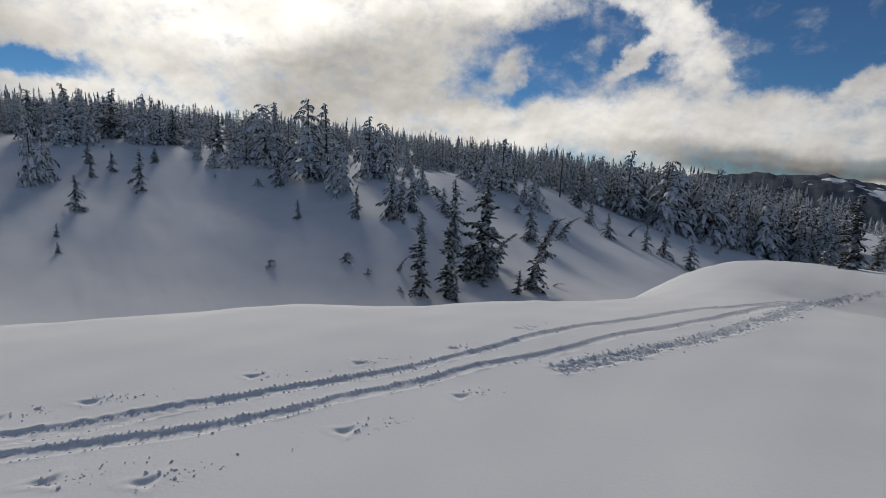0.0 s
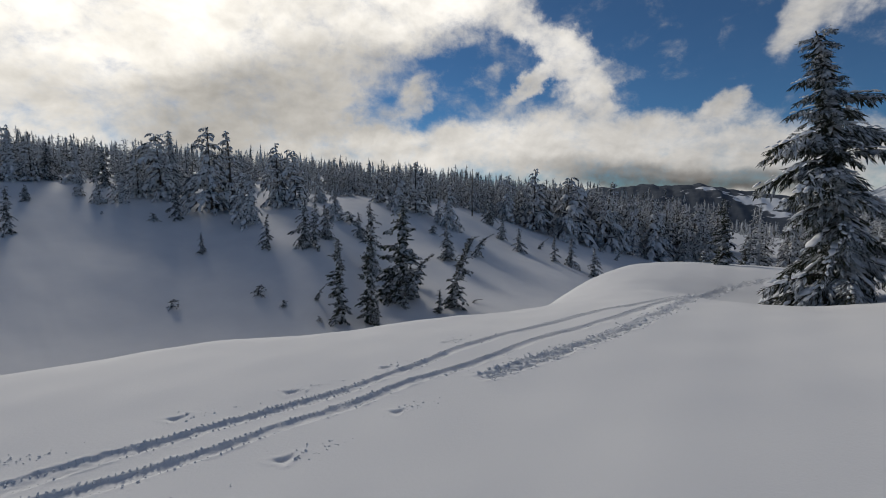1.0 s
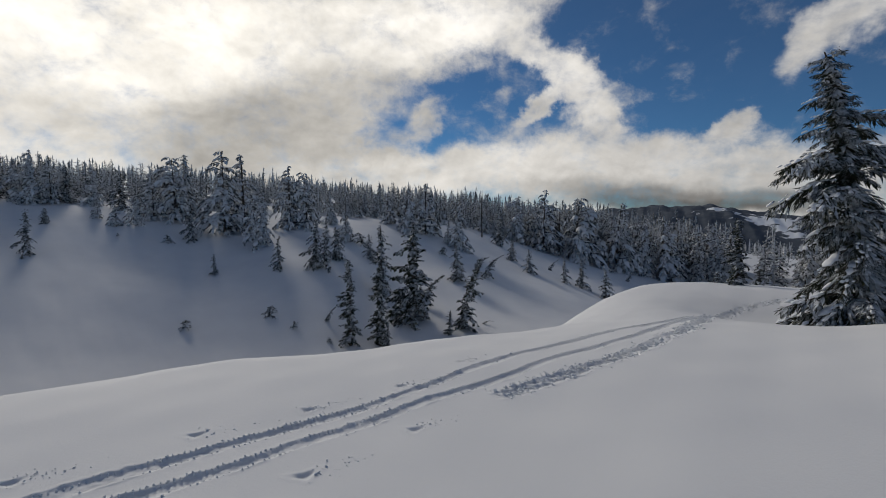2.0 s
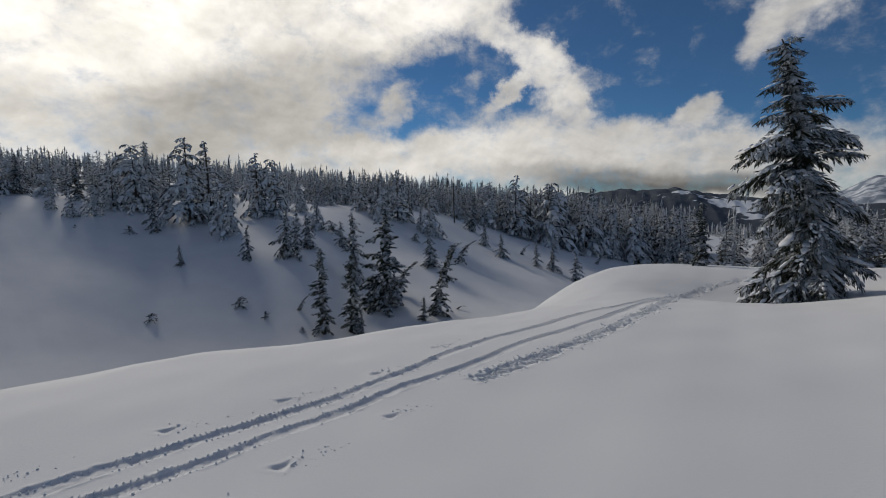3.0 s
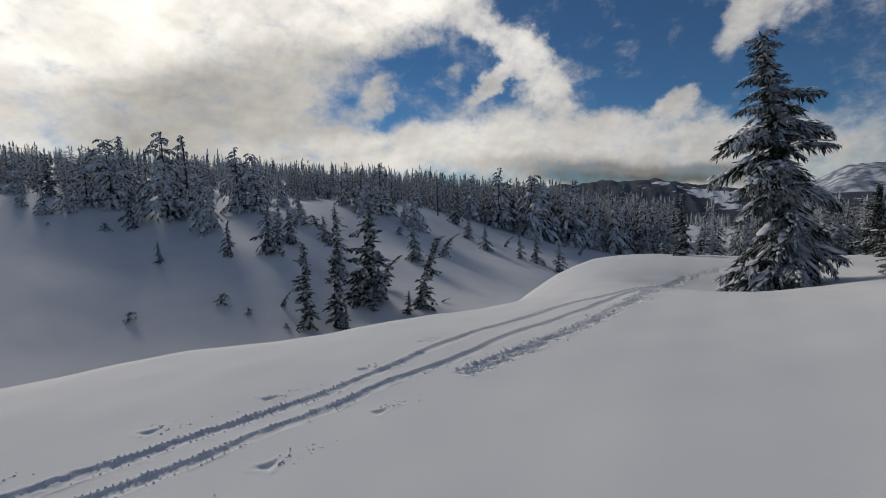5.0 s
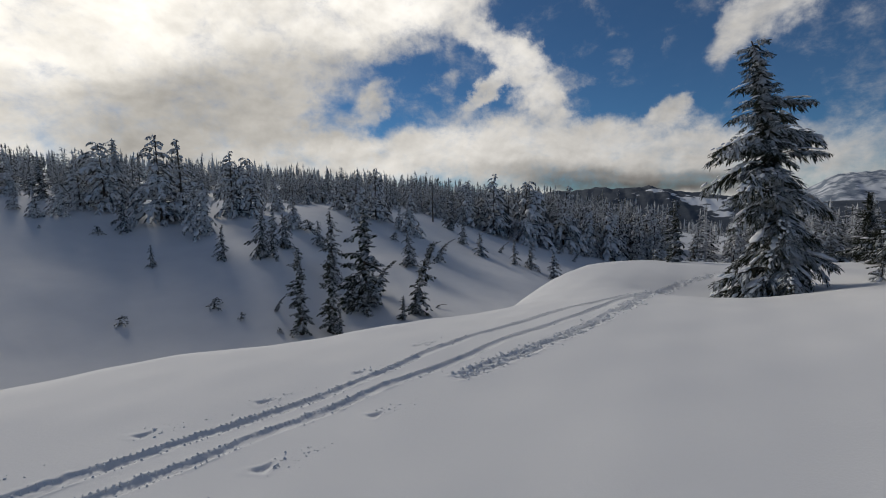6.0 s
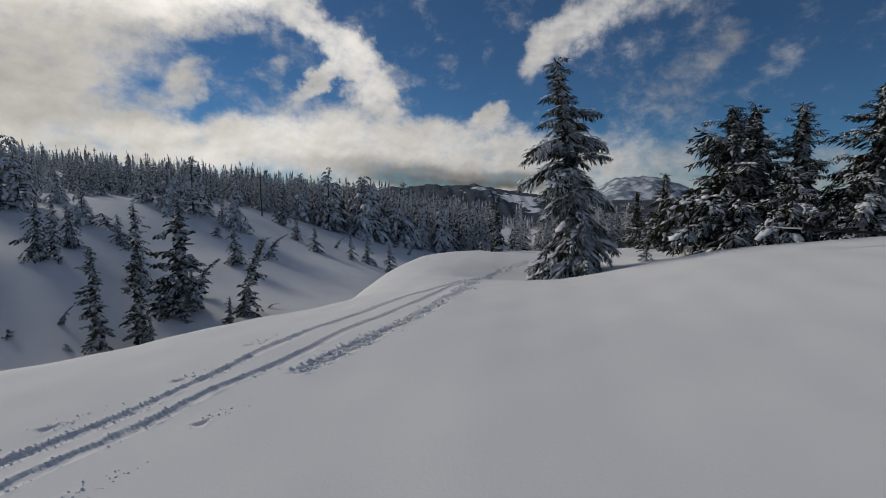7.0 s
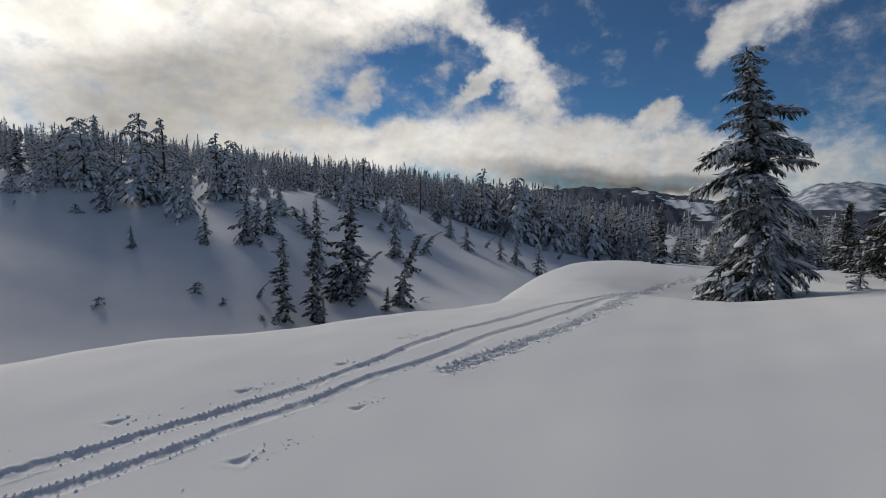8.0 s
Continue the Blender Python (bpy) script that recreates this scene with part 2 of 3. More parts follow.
VALE_Z = (40, 20, 5, 10, 8, 0, -10, -22, -32, -45, -55, -58, -58, -55, -40, 15, 40)


def land(bearing, r):
    """Height of the plain snow cover at a bearing in degrees and at distances r."""
    near = np.clip(bearing + np.linspace(-5, 5, 11), -180, 180)
    er, ez, nz, br, bz, cr, cz, wz, vz = (float(hermite(BEARING, k, near).mean()) for k in
                                          (EDGE_R, EDGE_Z, NEAR_Z, BED_R, BED_Z, CREST_R, CREST_Z, WOOD_Z, VALE_Z))
    x, y = r * math.sin(math.radians(bearing)), r * math.cos(math.radians(bearing))
    foot = float(hermite((-180, -75, -60, -30, -16, -4, 180), (.5, .5, .46, .46, .6, .42, .5), bearing))  # how much of the far slope's rise lies in its lower half
    # the rise to the east and the hollow round the tall tree
    lift = 1.2 * np.exp(-((x - 11) / 6) ** 2 - ((y - 2) / 5.2) ** 2) - .4 * np.exp(-((x - 7) / 2) ** 2 - ((y - 10.2) / 2.2) ** 2)
    # the snow mound where the bank turns and the sag before it
    lift = lift + .2 * np.exp(-((x - 7.0) / 2.6) ** 2 - ((y - 16.5) / 3.4) ** 2) - .24 * np.exp(-((x - 2.3) / 1.7) ** 2 - ((y - 11.6) / 2.4) ** 2)
    lift = lift + .16 * np.exp(-((x - 9.3) / 2.2) ** 2 - ((y - 6.2) / 2) ** 2)
    return lift - 1.2 * math.exp(-121 / 36 - 4 / 27.04) + hermite((0, er * .55, er, er + .35 * (br - er), br, br + .5 * (cr - br), cr, 290, 700, 2500, 4800),
                   (0, nz, ez, ez + .6 * (bz - ez), bz, bz + foot * (cz - bz), cz, wz, vz, -140, -150), r)


def height(x, y):
    return float(land(math.degrees(math.atan2(x, y)), np.array([math.hypot(x, y)]))[0])


# ---------------------------------------------------------------- mesh helpers
def mesh_of(name, verts, faces, mat, smooth=False):
    """A mesh from arrays; the faces all have the same number of corners."""
    verts, faces = np.asarray(verts, np.float32), np.asarray(faces, np.int32)
    me = bpy.data.meshes.new(name)
    n, k = faces.shape
    me.vertices.add(len(verts))
    me.vertices.foreach_set("co", verts.ravel())
    me.loops.add(n * k)
    me.loops.foreach_set("vertex_index", faces.ravel())
    me.polygons.add(n)
    me.polygons.foreach_set("loop_start", np.arange(0, n * k, k, dtype=np.int32))
    me.polygons.foreach_set("use_smooth", np.full(n, smooth))
    me.materials.append(mat)
    me.update(calc_edges=True)
    return me


def part(name, me, parent, label=""):
    ob = new(name, me)
    ob.parent = parent
    return tagged(ob, label)


def smoothstep(a, b, x):
    s = np.clip((x - a) / (b - a), 0, 1)
    return s * s * (3 - 2 * s)


def waves(x, y, size, seed, n=7):
    """Soft rolling relief, about -1 to 1, with a wavelength of about size metres."""
    r = np.random.RandomState(seed)
    out = np.zeros_like(x)
    for _ in range(n):
        a, k, ph = r.uniform(0, 2 * np.pi), 2 * np.pi / (size * r.uniform(.6, 1.7)), r.uniform(0, 2 * np.pi)
        out += np.sin(k * (x * np.cos(a) + y * np.sin(a)) + ph)
    return out / n ** .5 / 1.4


# ---------------------------------------------------------------- ski tracks and pole marks (x, y)
TRACK_FAR_SKI = ((-6.6, .8), (-4.9, 1.5), (-3.56, 2.22), (-3.26, 2.4), (-2.98, 2.6), (-2.68, 2.86), (-2.37, 3.12), (-2.06, 3.36), (-1.76, 3.61), (-1.48, 3.85), (-1.18, 4.11), (-.92, 4.34), (-.65, 4.64), (-.24, 5.1), (.42, 5.92), (1.25, 6.7), (2.3, 7.56), (3.86, 8.66), (5.0, 9.6))
TRACK_NEAR_SKI = ((-6.4, .7), (-4.7, 1.36), (-3.42, 2.02), (-3.12, 2.2), (-2.85, 2.37), (-2.49, 2.6), (-2.13, 2.81), (-1.85, 3.01), (-1.6, 3.22), (-1.34, 3.49), (-1.07, 3.73), (-.84, 3.95), (-.59, 4.22), (-.24, 4.58), (.35, 5.08), (1.47, 6.18), (2.62, 7.05), (4.4, 8.9), (5.8, 10.2))
TRACK_ROUGH = ((.29, 4.51), (.85, 4.95), (1.45, 5.38), (2.23, 6.02), (3.38, 7.15), (4.7, 8.85), (6.0, 10.6), (7.1, 11.55), (8.2, 12.1), (9.6, 12.7))
POLE_MARKS = ((-3.53, 2.62), (-3.14, 3.0), (-2.24, 3.72), (-1.47, 4.28), (-.66, 4.98), (.02, 5.98), (-2.5, 2.15), (-1.97, 2.26), (-1.1, 3.03), (-.4, 3.79))


def smooth_line(points, step=.04):
    p = np.asarray(points, float)
    d = np.r_[0, np.cumsum(np.hypot(*np.diff(p, axis=0).T))]
    s = np.arange(0, d[-1], step)
    return np.stack([hermite(d, p[:, 0], s), hermite(d, p[:, 1], s)], 1)


def off_line(line, x, y):
    """Signed distance of the points from a dense line, and the way along it."""
    best, side, along = np.full(x.shape, 9.0), np.zeros(x.shape), np.zeros(x.shape)
    t = np.gradient(line, axis=0)
    t /= np.hypot(*t.T)[:, None]
    for i in range(0, len(line), 12):
        c = line[min(i + 6, len(line) - 1)]
        near = np.where((np.abs(x - c[0]) < .75) & (np.abs(y - c[1]) < .75))[0]
        if not len(near):
            continue
        seg = line[i:i + 13]
        dx, dy = x[near, None] - seg[:, 0], y[near, None] - seg[:, 1]
        dd = np.hypot(dx, dy)
        j = dd.argmin(1)
        k = np.arange(len(near))
        better = dd[k, j] < best[near]
        sel = near[better]
        best[sel] = dd[k, j][better]
        side[sel] = (t[i:i + 13][j, 0] * dy[k, j] - t[i:i + 13][j, 1] * dx[k, j])[better]
        along[sel] = (i + j[better]) * .04
    return np.where(best < 8, np.sign(side + 1e-9) * best, 9.0), along


def tread(x, y):
    """How far skis, poles and crumbling snow lift or lower the surface."""
    z = np.zeros_like(x)
    for line, width, deep, rough, flare in ((FAR_SKI, .054, .023, .34, .7), (NEAR_SKI, .058, .022, .24, 0), (ROUGH, .09, .02, 1.0, 0)):
        d, s = off_line(line, x, y)
        ends = smoothstep(0, .3, s) * smoothstep(0, 1.6, len(line) * .04 - s)
        # the side towards the sun has crumbled, the other is cut clean
        ragged = np.where(d > 0, 1, .3)
        wob = .005 * np.sin(s * 3.1) + (.004 * waves(x, y, .35, 5) + .007 * waves(x, y, .13, 6) + .010 * waves(x, y, .06, 7)) * ragged
        w = width * (1 + rough * .35 * waves(x, y, .8, 9) + flare * smoothstep(-2.1, -2.9, x)) + wob
        a = np.abs(d + .004 * np.sin(s * 1.7))
        groove = 1 - smoothstep(w - .008, w + .016, a)
        floor = 1 + .16 * waves(x, y, .7, 4) + .12 * waves(x, y, .16, 8) + .08 * waves(x, y, .06, 33) - .25 * (a / w) ** 2 * (a < w)
        berm = np.exp(-((a - w - .03) / .025) ** 2) * ragged * (.002 + (.006 + .012 * rough) * np.clip(waves(x, y, .2, 3), 0, 2))
        slab = np.where(d < 0, 1, 0) * np.exp(-((a - w - .02) / .014) ** 2) * .008 * smoothstep(.3, .6, waves(x, y, .45, 31))
        lumps = rough ** 2 * (.02 * waves(x, y, .14, 21) + .016 * waves(x, y, .08, 22)) * np.exp(-(a / .12) ** 2)
        z += ends * np.where(np.abs(d) < 8, -deep * groove * floor + berm + slab + lumps, 0)
    for i, (px, py) in enumerate(POLE_MARKS):
        dx, dy = x - px, y - py
        d = np.hypot(dx * .8 + dy * .45, (dy * .8 - dx * .45) * 1.5)
        d = d * (1 + .3 * np.sin(3 * np.arctan2(dy, dx) + i))
        z += -.018 * (1 - smoothstep(.025, .066, d)) + .003 * np.exp(-((d - .1) / .03) ** 2)
    return z


FAR_SKI, NEAR_SKI, ROUGH = (smooth_line(p) for p in (TRACK_FAR_SKI, TRACK_NEAR_SKI, TRACK_ROUGH))


# ---------------------------------------------------------------- ground: one sheet of snow to the horizon
def build_ground():
    bearings = np.concatenate([np.arange(-180, -88, 4.0), np.arange(-88, -60, .6), np.arange(-60, 80, .3), np.arange(80, 84, 1.0), np.arange(84, 180, 4.0)])
    radii = np.concatenate([np.arange(.3, 1.8, .25), np.arange(1.8, 5.6, .0145), np.arange(5.6, 13.5, .032), 13.5 * np.exp(np.linspace(0, math.log(4800 / 13.5), 190))])
    z = np.array([land(b, radii) for b in bearings])
    b = np.radians(bearings)[:, None]
    x, y = np.sin(b) * radii, np.cos(b) * radii
    grow = np.clip(radii / 8, 0, 1)
    z = z + .035 * waves(x, y, 4.5, 11) * grow + .012 * waves(x, y, 1.3, 12) * grow
    far = smoothstep(14, 45, radii)
    z = z + far * (.14 * waves(x, y, 16, 13) + .05 * waves(x, y, 6, 14)) + smoothstep(300, 900, radii) * 12 * waves(x, y, 420, 15)
    flat_x, flat_y = x.ravel(), y.ravel()
    close = np.where((np.hypot(flat_x, flat_y) < 17) & (flat_y > -1))[0]
    dz = np.zeros(flat_x.shape)
    dz[close] = tread(flat_x[close], flat_y[close])
    verts = np.stack([flat_x, flat_y, z.ravel() + dz], 1)
    n, m = len(bearings), len(radii)
    i = np.arange(n)[:, None] * m
    j = np.arange(m - 1)[None]
    k = np.roll(np.arange(n), -1)[:, None] * m
    faces = np.stack([i + j, i + j + 1, k + j + 1, k + j], -1).reshape(-1, 4)[:, ::-1]
    verts = np.vstack([verts, [[0, 0, 0]]])
    rim = np.arange(n) * m
    hub = np.full(n, n * m)
    middle = np.stack([hub, np.roll(rim, -1), rim], 1)
    faces = np.vstack([np.stack([faces[:, 0], faces[:, 1], faces[:, 2]], 1), np.stack([faces[:, 0], faces[:, 2], faces[:, 3]], 1), middle])
    me = mesh_of("ground", verts, faces, SNOW, smooth=True)
    ob = new("ground", me)
    tagged(ob, "smooth wind-packed snow with a gully and ski tracks", "snow ground", kind="structure")


build_ground()


# ---------------------------------------------------------------- distant hills under the cloud bank
def build_hills(name, distance, lo, hi, top, base, mat, seed, label):
    b = np.linspace(lo, hi, 260)
    depth = np.linspace(0, 1, 34)
    rnd = np.random.RandomState(seed)
    rough = sum(np.interp(b, np.linspace(lo, hi, n), rnd.uniform(-1, 1, n)) / n ** .8 for n in (9, 19, 43, 97))
    ends = smoothstep(0, .12, (b - lo) / (hi - lo)) * smoothstep(0, .12, (hi - b) / (hi - lo))
    crest = base + (hermite(*zip(*top), b) - base) * ends * (.99 + .06 * rough)
    verts = []
    for bb, c in zip(b, crest):
        r = distance * (1 + .45 * depth)
        zz = base + (c - base) * np.sin(depth * np.pi * .5) ** 1.1
        x, y = np.sin(np.radians(bb)) * r, np.cos(np.radians(bb)) * r
        verts.append(np.stack([x, y, zz + (c - base) * (.04 * waves(x, y, distance * .1, seed + 1) + .02 * waves(x, y, distance * .035, seed + 2) + .006 * waves(x, y, distance * .012, seed + 3))], 1))
    verts = np.concatenate(verts)
    n, m = len(b), len(depth)
    i = np.arange(n - 1)[:, None] * m + np.arange(m - 1)[None]
    faces = np.stack([i, i + 1, i + m + 1, i + m], -1).reshape(-1, 4)[:, ::-1]
    tagged(new(name, mesh_of(name, verts, faces, mat, True)), label, "distant hill", kind="structure")


build_hills("backdrop_hill", 1500, 8, 44, ((8, -30), (14, 5), (19, 36), (25, 44), (30, 34), (35, 6), (44, -40)), -150, HILL, 3, "dark wooded hillside with snowy clearings under cloud")
build_hills("backdrop_hill", 1750, 28, 100, ((28, -60), (40, -30), (60, -26), (100, -40)), -150, HILL, 8, "dark wooded hillside with snowy clearings under cloud")
build_hills("backdrop_mountain", 2600, 30, 76, ((30, -60), (40, -20), (43, 60), (44.5, 112), (46, 128), (48.5, 126), (50.5, 92), (53.6, 10), (60, -50), (76, -60)), -150, PEAK, 5, "snowy mountain half lost in cloud, haze in its colours")


# ---------------------------------------------------------------- conifers
def spindles(p, d, length, radius, rnd):
    """Small tapered sprays: from p along d. Five corners and six triangles each."""
    n = len(p)
    d = d / np.linalg.norm(d, axis=1)[:, None]
    side = np.cross(d, (0, 0, 1.0)) + 1e-4
    side /= np.linalg.norm(side, axis=1)[:, None]
    up = np.cross(side, d)
    mid = p + d * (length * .42)[:, None]
    v = [p]
    for a in (0, 2.1, 4.2):
        a = a + rnd.uniform(-.4, .4, n)
        v.append(mid + side * (np.cos(a) * radius * 1.3)[:, None] + up * (np.sin(a) * radius * .75)[:, None])
    v.append(p + d * length[:, None])
    verts = np.stack(v, 1).reshape(-1, 3)
    f = np.array([(0, 2, 1), (0, 3, 2), (0, 1, 3), (4, 1, 2), (4, 2, 3), (4, 3, 1)])
    faces = (np.arange(n)[:, None, None] * 5 + f).reshape(-1, 3)
    return verts, faces


def ball(sub):
    bm = bmesh.new()
    bmesh.ops.create_icosphere(bm, subdivisions=sub, radius=1)
    v = np.array([q.co[:] for q in bm.verts])
    f = np.array([[q.index for q in face.verts] for face in bm.faces])
    bm.free()
    return v, f


BALL, BALL_FACES = ball(2)
LUMP, LUMP_FACES = ball(1)


def pads(p, along, size, rnd, fine=True):
    """Lumps of lying snow: centre, direction, (length, width, thickness)."""
    bv, bf = (BALL, BALL_FACES) if fine else (LUMP, LUMP_FACES)
    n = len(p)
    a = along / np.linalg.norm(along, axis=1)[:, None]
    s = np.cross(a, (0, 0, 1.0)) + 1e-4
    s /= np.linalg.norm(s, axis=1)[:, None]
    u = np.cross(s, a)
    ph = rnd.uniform(0, 6, (n, 3))
    f = rnd.uniform(5, 9, (n, 3))
    fine_wob = .1 * np.sin(bv[None, :, 0] * f[:, :1] + ph[:, 1:2]) + .1 * np.sin(bv[None, :, 1] * f[:, 1:2] + ph[:, 2:])
    wob = 1 + fine_wob + .22 * np.sin(bv[None, :, 0] * 3.1 + ph[:, :1]) + .2 * np.sin(bv[None, :, 1] * 4.3 + ph[:, 1:2]) + .15 * np.sin(bv[None, :, 2] * 3.7 + ph[:, 2:])
    b = bv[None] * wob[..., None]
    zz = np.where(b[..., 2] < 0, b[..., 2] * .45, b[..., 2])
    verts = (p[:, None] + a[:, None] * (b[..., :1] * size[:, None, :1]) + s[:, None] * (b[..., 1:2] * size[:, None, 1:2])
             + u[:, None] * (zz[..., None] * size[:, None, 2:]))
    faces = (np.arange(n)[:, None, None] * len(bv) + bf).reshape(-1, 3)
    return verts.reshape(-1, 3), faces


def joined(pieces):
    verts, faces, at = [], [], 0
    for v, f in pieces:
        verts.append(v)
        faces.append(f + at)
        at += len(v)
    return np.concatenate(verts), np.concatenate(faces)


def tube(points, radii, sides):
    """A closed tapering tube of triangles along the points."""
    p = np.asarray(points, float)
    d = np.gradient(p, axis=0)
    d /= np.linalg.norm(d, axis=1)[:, None] + 1e-9
    ref = np.where(np.abs(d[:, 2:]) > .9, np.array([[1.0, 0, 0]]), np.array([[0, 0, 1.0]]))
    s = np.cross(d, ref)
    s /= np.linalg.norm(s, axis=1)[:, None]
    u = np.cross(s, d)
    a = np.arange(sides) * 2 * np.pi / sides
    ring = p[:, None] + (s[:, None] * np.cos(a)[None, :, None] + u[:, None] * np.sin(a)[None, :, None]) * np.asarray(radii)[:, None, None]
    n = len(p)
    f = []
    for i in range(n - 1):
        for j in range(sides):
            q, w = i * sides + j, i * sides + (j + 1) % sides
            f += [(q, w, w + sides), (q, w + sides, q + sides)]
    return ring.reshape(-1, 3), np.array(f)


def conifer(seed, tall=6.0, spread=.2, branches=90, twigs=12, sprays=4, droop=.5, wind=.25, bare=.0, bend=.0, lean=.0, snow=1.0,
            thick=1.0, bearing=-1.6, shape=.8, skirt=.04, extra=(), hook=.0, fine=False, hang=.4, core=60, rows=1.05, leaf=1, apron=0):
    """Trunk, crown and snow load of one conifer, as arrays. wind: how much longer the boughs are towards the bearing (radians)
    they are blown to; bend and lean: how the trunk curves and tilts that way; extra: single long boughs (height, bearing, reach)."""
    rnd = np.random.RandomState(seed)
    wb = np.array([math.cos(bearing), math.sin(bearing), 0])

    def stem(h):
        h = np.atleast_1d(h)
        f = h / tall
        out = f ** 2 * bend * tall + f * lean * tall + hook * tall * np.clip(f - .82, 0, 1) ** 2 * 12
        wig = .012 * tall * np.sin(f * 7 + seed) * f
        zz = h * (1 - .5 * (bend * f) ** 2) - hook * tall * np.clip(f - .9, 0, 1) ** 2 * 20
        return wb[None] * out[:, None] + np.stack([wig, wig * .6, zz], 1)

    hs = np.linspace(-.03 * tall, tall, 12)
    trunk = [tube(stem(hs), np.linspace(1, .07, 12) ** 1.1 * .021 * tall + .006, 7)]
    crown, load = [], []
    heights = skirt * tall + (tall * .985 - skirt * tall) * np.linspace(0, 1, branches) ** rows
    plan = [(h, rnd.uniform(0, 2 * np.pi) if i % 3 else i * 2.4, None) for i, h in enumerate(heights)]
    plan += [(h * tall, b, reach * tall) for h, b, reach in extra]
    for h, a, reach in plan:
        f = h / tall
        if reach is None:
            body = (1 - f) ** shape * (1 - .25 * math.exp(-(f / .07) ** 2)) + .05
            side = 1 + wind * math.cos(a - bearing) * (.5 + f)
            reach = spread * tall * body * side * rnd.uniform(.42, 1.32)
            if rnd.rand() < bare * f:
                continue
        reach = max(reach, .05 * tall)
        rise = rnd.uniform(-.1, .25) + .5 * f
        sag = droop * rnd.uniform(.7, 1.3) * (1.15 - .45 * f)
        out = np.array([math.cos(a), math.sin(a), 0])
        s = np.linspace(0, 1, 7)
        root = stem(h)[0]
        blow = wb * (wind * .35 * reach)
        line = root + out * (s * reach)[:, None] + blow * (s ** 2)[:, None] + np.array([0, 0, 1.0]) * ((rise * s - sag * s ** 2 + .16 * s ** 4) * reach)[:, None]
        trunk.append(tube(line[::2], np.linspace(.0042 * tall * (1.1 - f) + .004, .003, 4), 3))
        n = max(4, int(twigs * min(1.6, .45 + reach / (spread * tall))))
        ts = rnd.uniform(.02, 1, n) ** .62
        at = np.stack([np.interp(ts, s, line[:, k]) for k in range(3)], 1)
        tang = np.stack([np.interp(ts, s, np.gradient(line[:, k])) for k in range(3)], 1)
        tang /= np.linalg.norm(tang, axis=1)[:, None]
        lat = np.cross(tang, (0, 0, 1.0))
        sign = np.where(np.arange(n) % 2, 1, -1) * rnd.uniform(.35, 1.1, n)
        td = tang * .75 + lat * sign[:, None] + np.array([0, 0, -1.0]) * rnd.uniform(.1, .9, n)[:, None] * (hang + .6 * droop)
        td /= np.linalg.norm(td, axis=1)[:, None]
        tl = reach * (.12 + .34 * (1 - ts) ** .7) * rnd.uniform(.6, 1.2, n)
        tl = np.clip(tl * leaf, .02 * tall, (.12 if leaf == 1 else .26) * tall)
        k = np.arange(sprays) / sprays
        p = (at[:, None] + td[:, None] * (tl[:, None] * k)[..., None]).reshape(-1, 3)
        dd = (td[:, None] + rnd.normal(0, .33, (n, sprays, 3)) + np.array([0, 0, -.3 * hang - .2 * droop])).reshape(-1, 3)
        ln = np.repeat(tl, sprays) * rnd.uniform(.45, .75, n * sprays) * (.9 if sprays > 5 else 1.1 if sprays > 2 else 1.5)
        crown.append(spindles(p, dd, ln, ln * .17 * thick, rnd))
        m = rnd.poisson(snow * (10.0 if fine else 1.6) * min(1.5, reach / (spread * tall) + .35))
        if m:
            q = rnd.uniform(.3, .97, m)
            c = np.stack([np.interp(q, s, line[:, k]) for k in range(3)], 1)
            al = np.stack([np.interp(q, s, np.gradient(line[:, k])) for k in range(3)], 1)
            c = c + np.cross(al, (0, 0, 1.0)) * rnd.uniform(-1, 1, m)[:, None] * .7 + np.array([0, 0, .008 * tall])
            w = reach * rnd.uniform(.014, .046, m) if fine else reach * rnd.uniform(.05, .13, m)
            load.append(pads(c, al, np.stack([w * rnd.uniform(1.0, 2.1, m), w, w * rnd.uniform(.45, .8, m)], 1), rnd, False))
        if apron and f < .42 and rnd.rand() < apron * (1 - 1.6 * f):
            q = rnd.uniform(.45, .95, 3)
            c = np.stack([np.interp(q, s, line[:, k]) for k in range(3)], 1) + np.array([0, 0, .012 * tall])
            al = np.stack([np.interp(q, s, np.gradient(line[:, k])) for k in range(3)], 1)
            w = np.minimum(reach, .8) * rnd.uniform(.07, .13, 3)
            load.append(pads(c, al, np.stack([w * rnd.uniform(1.3, 2.2, 3), w, w * rnd.uniform(.35, .55, 3)], 1), rnd, True))
    # short hanging sprays close round the stem
    ch = rnd.uniform(skirt * tall, tall * .985, core)
    ca = rnd.uniform(0, 2 * np.pi, core)
    ring = np.stack([np.cos(ca), np.sin(ca), np.zeros(core)], 1)
    cl = tall * (.035 + spread * .33 * (1 - ch / tall) ** shape) * rnd.uniform(.7, 1.2, core)
    cd = ring * .8 + np.array([0, 0, -1.0]) * rnd.uniform(.2, 1.1, core)[:, None]
    cl = cl * (1 + .5 * (leaf - 1))
    crown.append(spindles(stem(ch), cd, cl, cl * .2 * thick ** .5, rnd))
    return joined(trunk), joined(crown), joined(load) if load else None


